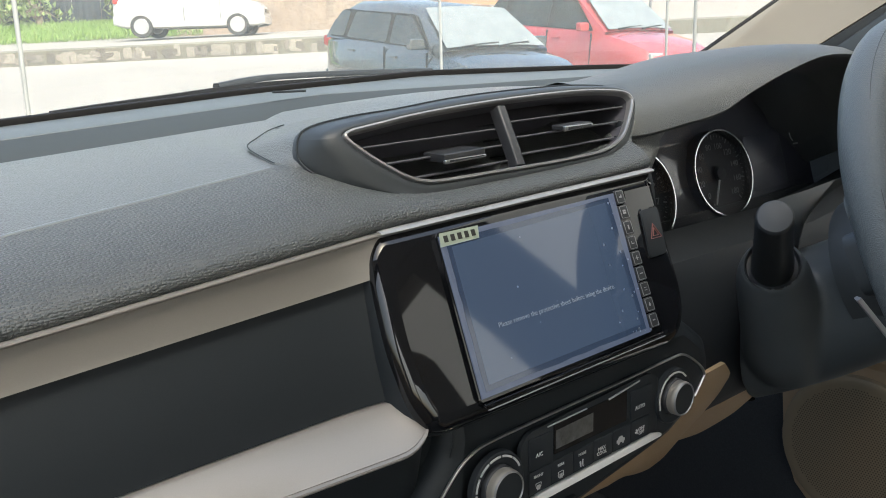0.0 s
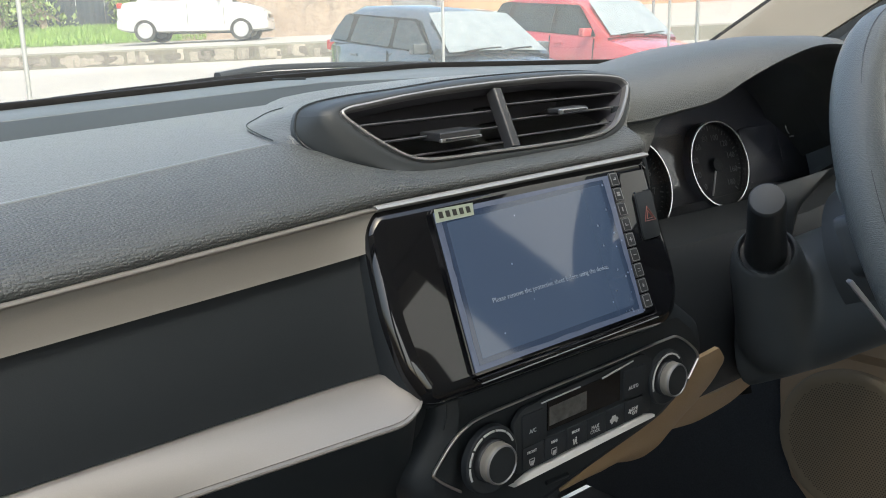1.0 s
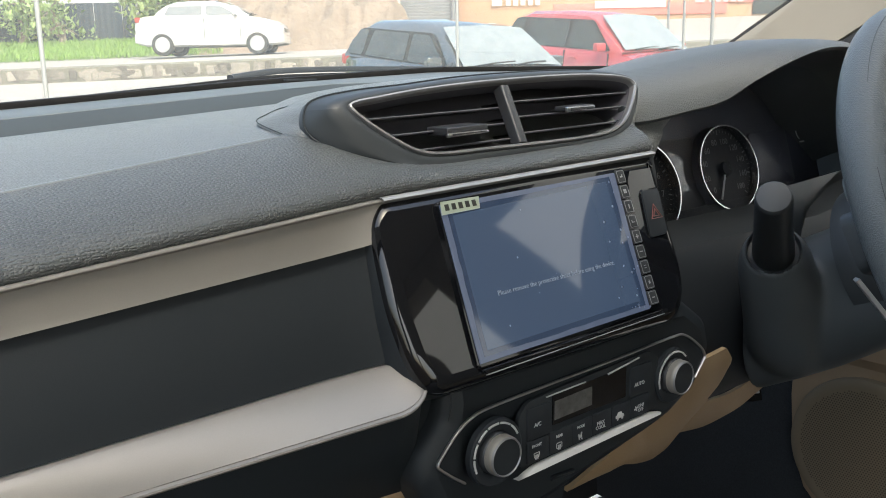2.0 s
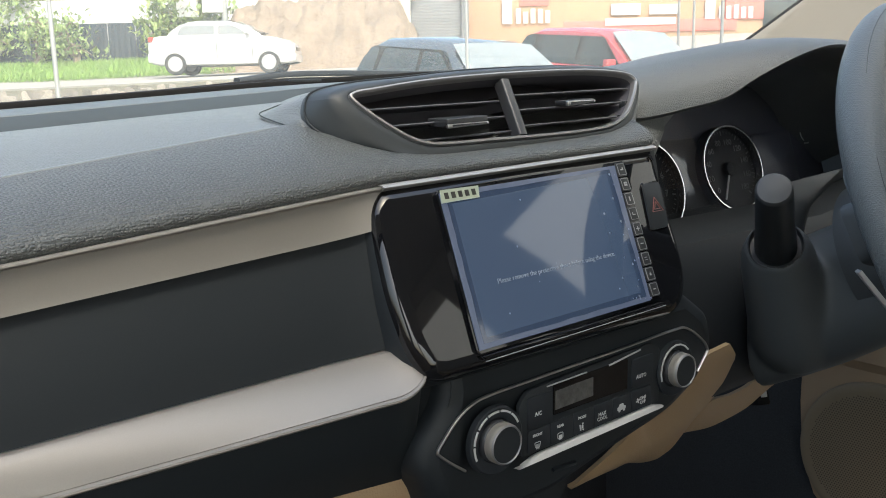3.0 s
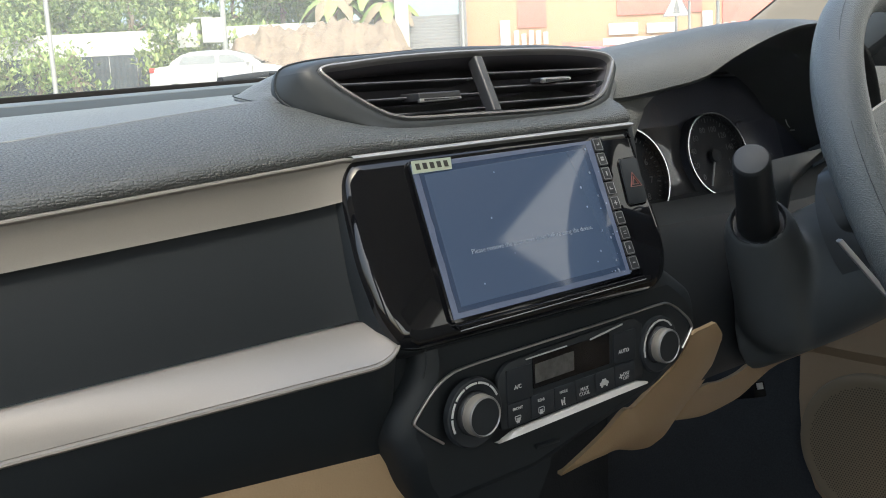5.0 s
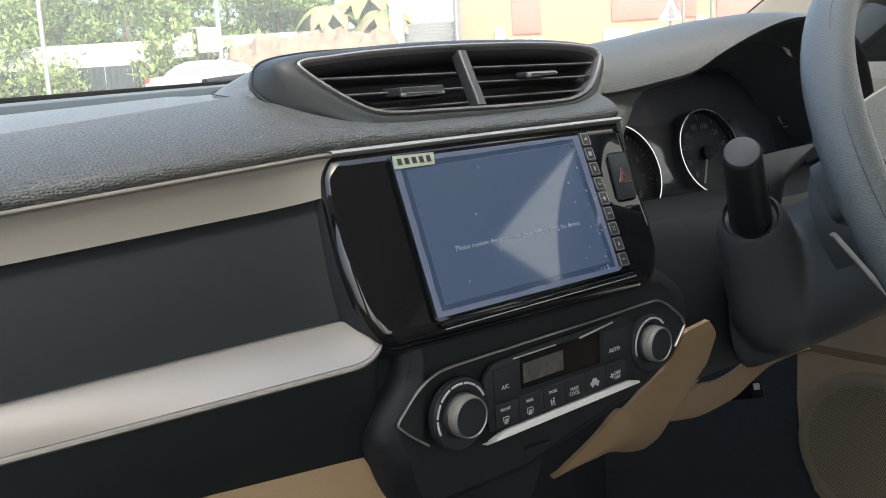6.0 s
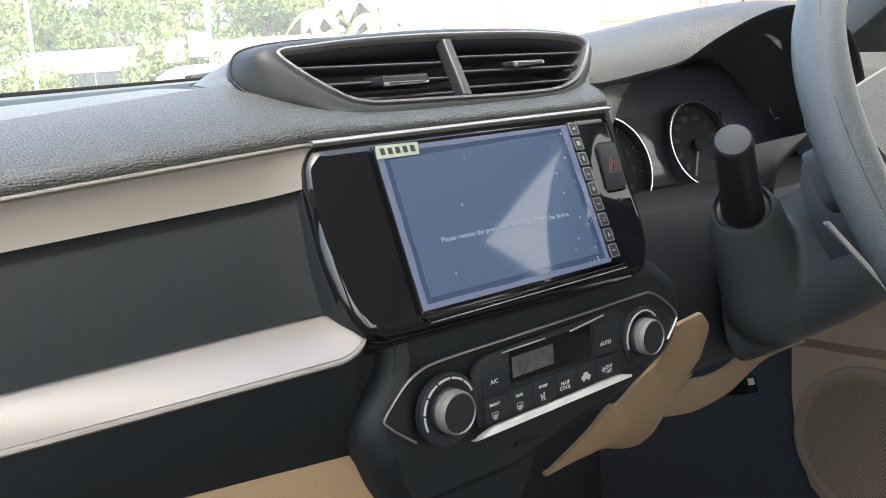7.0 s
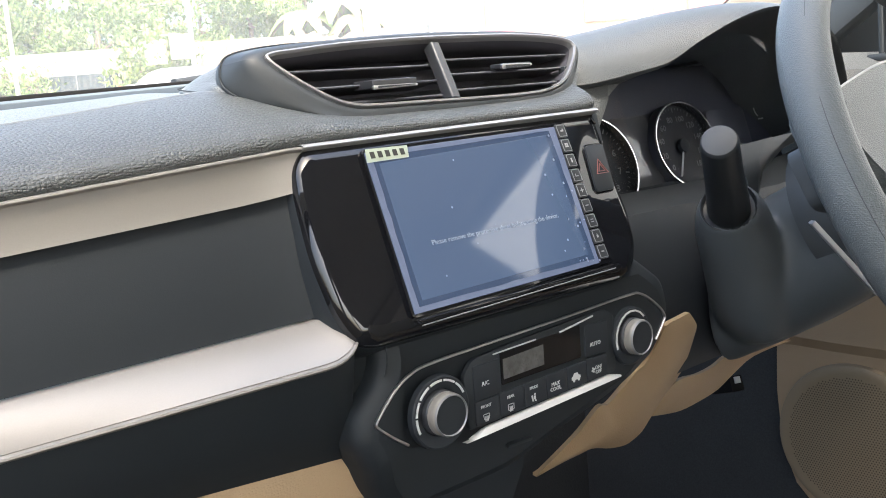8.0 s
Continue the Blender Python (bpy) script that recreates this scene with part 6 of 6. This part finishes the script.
kg("pillar", boxed(-0.12, 0.12, -0.2, 0.2, -0.1, 3.6, 0.02, m=YARD @ pose(1.02, 30.2, 2.8)), M_SHUTTER)
for i in range(18):
    kg("slat", boxed(-0.82, 0.88, -0.02, 0.02, 0.0, 0.095, 0.01, m=YARD @ pose(0.05, 30.25, 2.8 + i * 0.1)), M_SHUTTER)

# shop front with painted boards
shop = thing("shop_building", "orange painted shop front with red boards and white lettering bars", "building", YARD @ Vector((8, 31, 2.9)))
ks = lambda n, bm, m_, l="": keep(link(n, bm, m_, None, l), shop)  # noqa: E731
ks("wall", boxed(1.15, 17, 31.0, 33.5, 2.4, 7.2, 0.03, m=YARD), M_WALLPAINT)
ks("roof", boxed(0.95, 17.3, 30.7, 33.8, 7.2, 7.4, 0.03, m=YARD), M_CONCRETE, "pale concrete roof slab")
for u0, u1, z0, z1 in ((2.9, 3.9, 4.1, 5.6), (6.3, 9.2, 4.35, 5.2), (9.9, 12.2, 3.5, 5.0), (4.4, 10.3, 3.15, 3.55)):
    ks("red_board", boxed(u0, u1, 30.94, 31.0, z0, z1, 0.01, m=YARD), M_REDBAND)
for u0, u1, z0, z1 in ((6.0, 7.0, 3.72, 4.1), (7.3, 8.3, 3.72, 4.05), (5.8, 8.2, 3.38, 3.62)):
    ks("white_bar", boxed(u0, u1, 30.90, 30.95, z0, z1, 0.01, m=YARD), M_BOARD)
for u0 in (2.3, 9.2):
    for k in range(6):
        bm = bmesh.new()
        h = 0.85 if k == 0 else yard_rng.uniform(0.35, 0.5)
        box(bm, 0, 0.16 if k else 0.34, 0, 0.04, 0, h, 0.01)
        bmesh.ops.transform(bm, matrix=YARD @ pose(u0 + (0.0 if k == 0 else 0.22 + k * 0.25), 30.90, 3.52), verts=bm.verts)
        ks("letter_bar", bm, M_BOARD)
ks("shop_window", boxed(11.2, 13.8, 30.93, 31.0, 3.1, 4.2, 0.01, m=YARD), M_CARGLASS)

# poles
for u, v, r, h, nm in ((-2.94, 7.0, 0.018, 5.0, "glazing_post"), (0.24, 7.0, 0.011, 5.0, "glazing_post"), (1.99, 7.0, 0.011, 5.0, "glazing_post"), (2.21, 7.0, 0.014, 5.0, "glazing_post")):
    tagged(link(nm, lathe([(r, -0.1), (r, h), (0, h)], yard(u, v), 12), M_POLE), "thin pale metal post on the forecourt", "post", "forecourt posts")
pole = thing("service_pole", "slim pale pole with two white boxes by the fence", "pole", yard(-6.75, 28.6).translation)
keep(link("shaft", lathe([(0.09, -0.1), (0.08, 7.0), (0, 7.0)], yard(-6.55, 28.6), 12), M_POLE), pole)
for du, z in ((-1.35, 1.65), (-0.55, 1.75)):
    keep(link("box", boxed(-0.32, 0.32, -0.1, 0.1, 0, 0.75, 0.02, m=yard(-6.35 + du, 28.6, z - 0.2)), M_BOARD), pole)
keep(link("bracket", boxed(-0.8, 0.1, -0.03, 0.03, 0, 0.05, 0.005, m=yard(-7.0, 28.6, 2.3)), M_POLE), pole)

sign = thing("warning_sign", "triangular road sign on a thin post", "road sign", yard(6.5, 24.2).translation)
keep(link("post", lathe([(0.04, -0.1), (0.04, 1.9), (0, 1.9)], yard(6.5, 24.2), 10), M_SHUTTER), sign)
m = yard(6.5, 24.15, 1.45) @ pose(0, 0, 0, 90)
keep(link("plate", prism(rounded([(-0.36, 0), (0.36, 0), (0, 0.66)], 0.05, 3), 0.02, m), M_BOARD), sign)
bm = sweep([m @ Vector((a, b, 0.006)) for a, b in ((-0.36, 0), (0.36, 0), (0, 0.66))], [(-0.025, -0.01), (0.025, -0.01), (0.025, 0.01), (-0.025, 0.01)], up=m.to_3x3() @ Vector((0, 0, 1)), closed=True)
keep(link("border", bm, M_SHUTTER), sign)
keep(link("figure", prism([(-0.10, 0.06), (0.10, 0.06), (0.0, 0.52)], 0.004, m @ pose(0, 0, 0.008)), M_SHUTTER), sign)


# ---- parked cars ----
def hatchback(name, label, m, paint, lower, length=3.5, width=1.5, height=1.48, boot=False):
    """A small car, its nose towards +x, on z = 0."""
    ob = thing(name, label, "car", m.translation)
    L, W, H = length / 2, width / 2, height
    kc = lambda n, bm, m_, l="", p=None, **k: keep(link(n, bm, m_, None, l, **k), p or ob)  # noqa: E731

    def tf(bm):
        bmesh.ops.transform(bm, matrix=m, verts=bm.verts)
        return bm

    # lower body: stations along x with sill, waist and bonnet heights
    st = [(-L, 0.42, 0.80, 0.86), (-L + 0.04, 0.30, 0.88, 0.93), (-L + 0.3, 0.24, 0.92, 0.98), (-0.6 * L, 0.22, 0.93, 1.0), (-0.1 * L, 0.22, 0.90, 1.0), (0.35 * L, 0.22, 0.86, 1.0), (0.55 * L, 0.22, 0.83, 0.97), (0.75 * L, 0.22, 0.77, 0.91), (0.92 * L, 0.24, 0.66, 0.82), (L - 0.03, 0.26, 0.55, 0.72), (L, 0.34, 0.48, 0.60)]
    if boot:
        st = [(x, a, b, c - (0.0 if x > -0.5 * L else -0.02)) for x, a, b, c in st]
    rows = []
    for x, zs, zw, zt in st:
        e = 1.0 - 0.22 * max(0.0, (abs(x) - 0.72 * L) / (0.28 * L)) ** 2
        rows.append([(x, y * W * e, z) for y, z in ((-0.80, zs), (-0.97, zs + 0.04), (-1.0, (zs + zw) / 2), (-0.985, zw), (-0.92, zt - 0.02), (-0.55, zt + 0.015), (0, zt + 0.025), (0.55, zt + 0.015), (0.92, zt - 0.02), (0.985, zw), (1.0, (zs + zw) / 2), (0.97, zs + 0.04), (0.80, zs))])
    bm = grid([[Vector(p) for p in r] for r in rows])
    bm.faces.new([bm.verts.new(p) for p in rows[0]])
    bm.faces.new([bm.verts.new(p) for p in rows[-1]])
    kc("body", tf(bm), paint, edges=40)
    # cabin
    rear = -0.72 * L if boot else -0.88 * L
    gst = [(rear, 0.97, 0.97), (rear + 0.10, 0.98, 1.20 if not boot else 1.12), (rear + 0.28, 0.98, H - 0.10), (rear + 0.55, 0.98, H - 0.02), (-0.2 * L, 0.98, H), (0.1 * L, 0.98, H - 0.015), (0.2 * L, 0.98, H - 0.06), (0.38 * L, 0.98, 1.22), (0.56 * L, 0.97, 0.99)]
    rows = []
    for x, zb, zt in gst:
        k = 1.0 - 0.20 * (zt - zb) / (H - 0.98)
        rows.append([Vector((x, y, z)) for y, z in ((-0.93 * W, zb - 0.02), (-0.93 * W * k, zt - 0.05 * min(1, (zt - zb) * 3)), (-0.80 * W * k, zt), (0, zt + 0.02), (0.80 * W * k, zt), (0.93 * W * k, zt - 0.05 * min(1, (zt - zb) * 3)), (0.93 * W, zb - 0.02))])
    kc("cabin", tf(grid(rows)), paint, edges=40)
    # windscreen
    a0, a1 = 0.215 * L, 0.545 * L
    rows = []
    for u in steps(0, 1, 6):
        x = a0 + (a1 - a0) * u
        z = (H - 0.055) + (1.0 - H + 0.06) * u
        rows.append([Vector((x + 0.035, y * W * (0.70 + 0.16 * u), z + 0.035 - 0.02 * y * y)) for y in steps(-1, 1, 9)])
    kc("windscreen", tf(grid(rows, thick=0.004)), M_CARSCREEN, "windscreen with a pale reflection put into its colour")
    for y0, y1 in ((-0.62, 0.05), (0.0, 0.60)):
        kc("wiper", tf(sweep([(0.575 * L, y0 * W, 1.028), (0.555 * L, (y0 + y1) / 2 * W, 1.050), (0.545 * L, y1 * W, 1.062)], circle(0.012, 6))), M_RUBBER)
    # side windows
    for sy in (-1, 1):
        band = []
        for x, z in rounded([(rear + 0.10, 0.985), (0.44 * L, 0.985), (0.19 * L, H - 0.105), (rear + 0.34, H - 0.115)], 0.05, 3):
            k = 1.0 - 0.20 * (z - 0.98) / (H - 0.98) * 0.86
            band.append(Vector((x, sy * (0.93 * W * k + 0.003), z)))
        bm = bmesh.new()
        bm.faces.new([bm.verts.new(p) for p in band])
        r = bmesh.ops.extrude_face_region(bm, geom=bm.faces[:])
        bmesh.ops.translate(bm, vec=(0, -sy * 0.012, 0), verts=[g for g in r["geom"] if isinstance(g, bmesh.types.BMVert)])
        kc("window_surround", tf(bm), M_RUBBER if not boot else paint)
        for x0, x1, x2, x3 in ((-0.02 * L, 0.40 * L, 0.17 * L, -0.02 * L), (-0.58 * L, -0.07 * L, -0.07 * L, -0.52 * L)) + (((-0.86 * L, -0.63 * L, -0.60 * L, -0.72 * L),) if not boot else ()):
            zb, zt = 1.0, H - 0.13
            q = [(x0, zb), (x1, zb + 0.0), (x2, zt), (x3, zt)]
            face = []
            for x, z in rounded(q, 0.04, 3):
                k = 1.0 - 0.20 * (z - 0.98) / (H - 0.98) * 0.86
                face.append(Vector((x, sy * (0.93 * W * k + 0.008), z)))
            bm = bmesh.new()
            bm.faces.new([bm.verts.new(p) for p in face])
            r = bmesh.ops.extrude_face_region(bm, geom=bm.faces[:])
            bmesh.ops.translate(bm, vec=(0, -sy * 0.012, 0), verts=[g for g in r["geom"] if isinstance(g, bmesh.types.BMVert)])
            kc("side_window", tf(bm), M_CARSIDE if boot else M_CARGLASS, "pale side window" if boot else "dark side window")
        for x in (-0.52 * L, 0.02 * L):
            kc("door_handle", tf(boxed(x, x + 0.15, sy * W * 0.985 - 0.02, sy * W * 0.985 + 0.02, 0.845, 0.875, 0.008)), paint)
        kc("mirror", tf(boxed(0.36 * L, 0.36 * L + 0.10, sy * W * 1.0 - 0.02 + (0 if sy < 0 else 0), sy * (W + 0.16) if sy > 0 else -W + 0.02, 0.98, 1.10, 0.03, 3) if sy > 0 else boxed(0.36 * L, 0.36 * L + 0.10, -W - 0.16, -W + 0.02, 0.98, 1.10, 0.03, 3)), paint)
        for x in (-0.045 * L, 0.44 * L):
            kc("door_gap", tf(boxed(x, x + 0.010, sy * W * 0.99 - 0.012, sy * W * 0.99 + 0.012, 0.40, 0.955, 0.002)), M_RUBBER)
        kc("headlamp", tf(boxed(L - 0.38, L - 0.04, sy * W * 0.62 - 0.14, sy * W * 0.62 + 0.14, 0.64, 0.76, 0.04, 3, m=pose(0, 0, 0))), M_LAMP, "clear headlamp")
        kc("tail_lamp", tf(boxed(-L + 0.02, -L + 0.16, sy * W * 0.80 - 0.05, sy * W * 0.80 + 0.05, 0.84, 0.97, 0.03, 3)), M_TAIL, "red tail lamp")
        for x in (-0.62 * L, 0.66 * L):
            wm = m @ pose(x, sy * (W - 0.09), 0.28, 90 * (1 if sy < 0 else -1))
            w = kc("wheel", lathe([(0.17, -0.07), (0.265, -0.08), (0.28, -0.06), (0.28, 0.07), (0.265, 0.095), (0.19, 0.09)], wm, 28), M_TYRE, "black tyre")
            kc("wheel_cover", lathe([(0.195, 0.085), (0.18, 0.095), (0.10, 0.085), (0, 0.10)], wm, 20), M_RIM, "silver wheel cover", p=w)
    kc("grille", tf(boxed(L - 0.06, L + 0.012, -0.32, 0.32, 0.56, 0.66, 0.02)), M_CARGLASS, "dark grille")
    kc("bumper", tf(boxed(L - 0.12, L + 0.03, -W * 0.80, W * 0.80, 0.28, 0.50, 0.06, 3)), lower)
    kc("bumper", tf(boxed(-L - 0.03, -L + 0.12, -W * 0.82, W * 0.82, 0.32, 0.56, 0.06, 3)), lower)
    return ob


hatchback("grey_hatchback", "silver-blue grey hatchback parked on the forecourt", yard(0.36, 10.6, 0.03, -59) @ pose(0, 0, 0, 0, 5, 0), M_PAINT_GREY, M_PAINT_GREY, 3.68, 1.5, 1.43)
hatchback("red_hatchback", "bright red hatchback parked behind the grey car", yard(2.64, 13.6, -0.05, -55) @ pose(0, 0, 0, 0, 5, 0), M_PAINT_RED, M_PAINT_RED, 3.6, 1.55, 1.5)
hatchback("white_sedan", "white saloon car on the road", yard(-5.5, 24.0, 0.02, 0), M_PAINT_WHITE, M_PAINT_WHITE, 3.75, 1.6, 1.36, True)

# plain pale wall, added out of view beside the driver's door as a reflector
side = thing("reflected_wall", "pale cream wall added unseen beside the car for the console's reflections", "wall", (4.2, -5.5, 0.3), kind="structure")
keep(link("plaster", boxed(4.2, 4.5, -12.0, 0.9, 0.2, 6.2, 0.02), M_CREAM), side)

# glass front between the thin posts, added to lay a haze veil over the view
front = thing("glass_front", "clear glass front with an added haze veil between thin metal posts", "window", YARD @ Vector((0, 7.0, 0.4)), kind="structure")
edges_u = [-9.3, -6.12, -2.94, 0.24, 1.99, 5.2, 8.4, 11.6]
for u0, u1 in zip(edges_u, edges_u[1:]):
    pane_ = keep(link("pane", boxed(u0 + 0.012, u1 - 0.012, -0.004, 0.004, 0.42, 5.4, m=YARD @ pose(0, 7.0, 0)), M_FRONTGLASS), front)
    pane_.visible_shadow = False
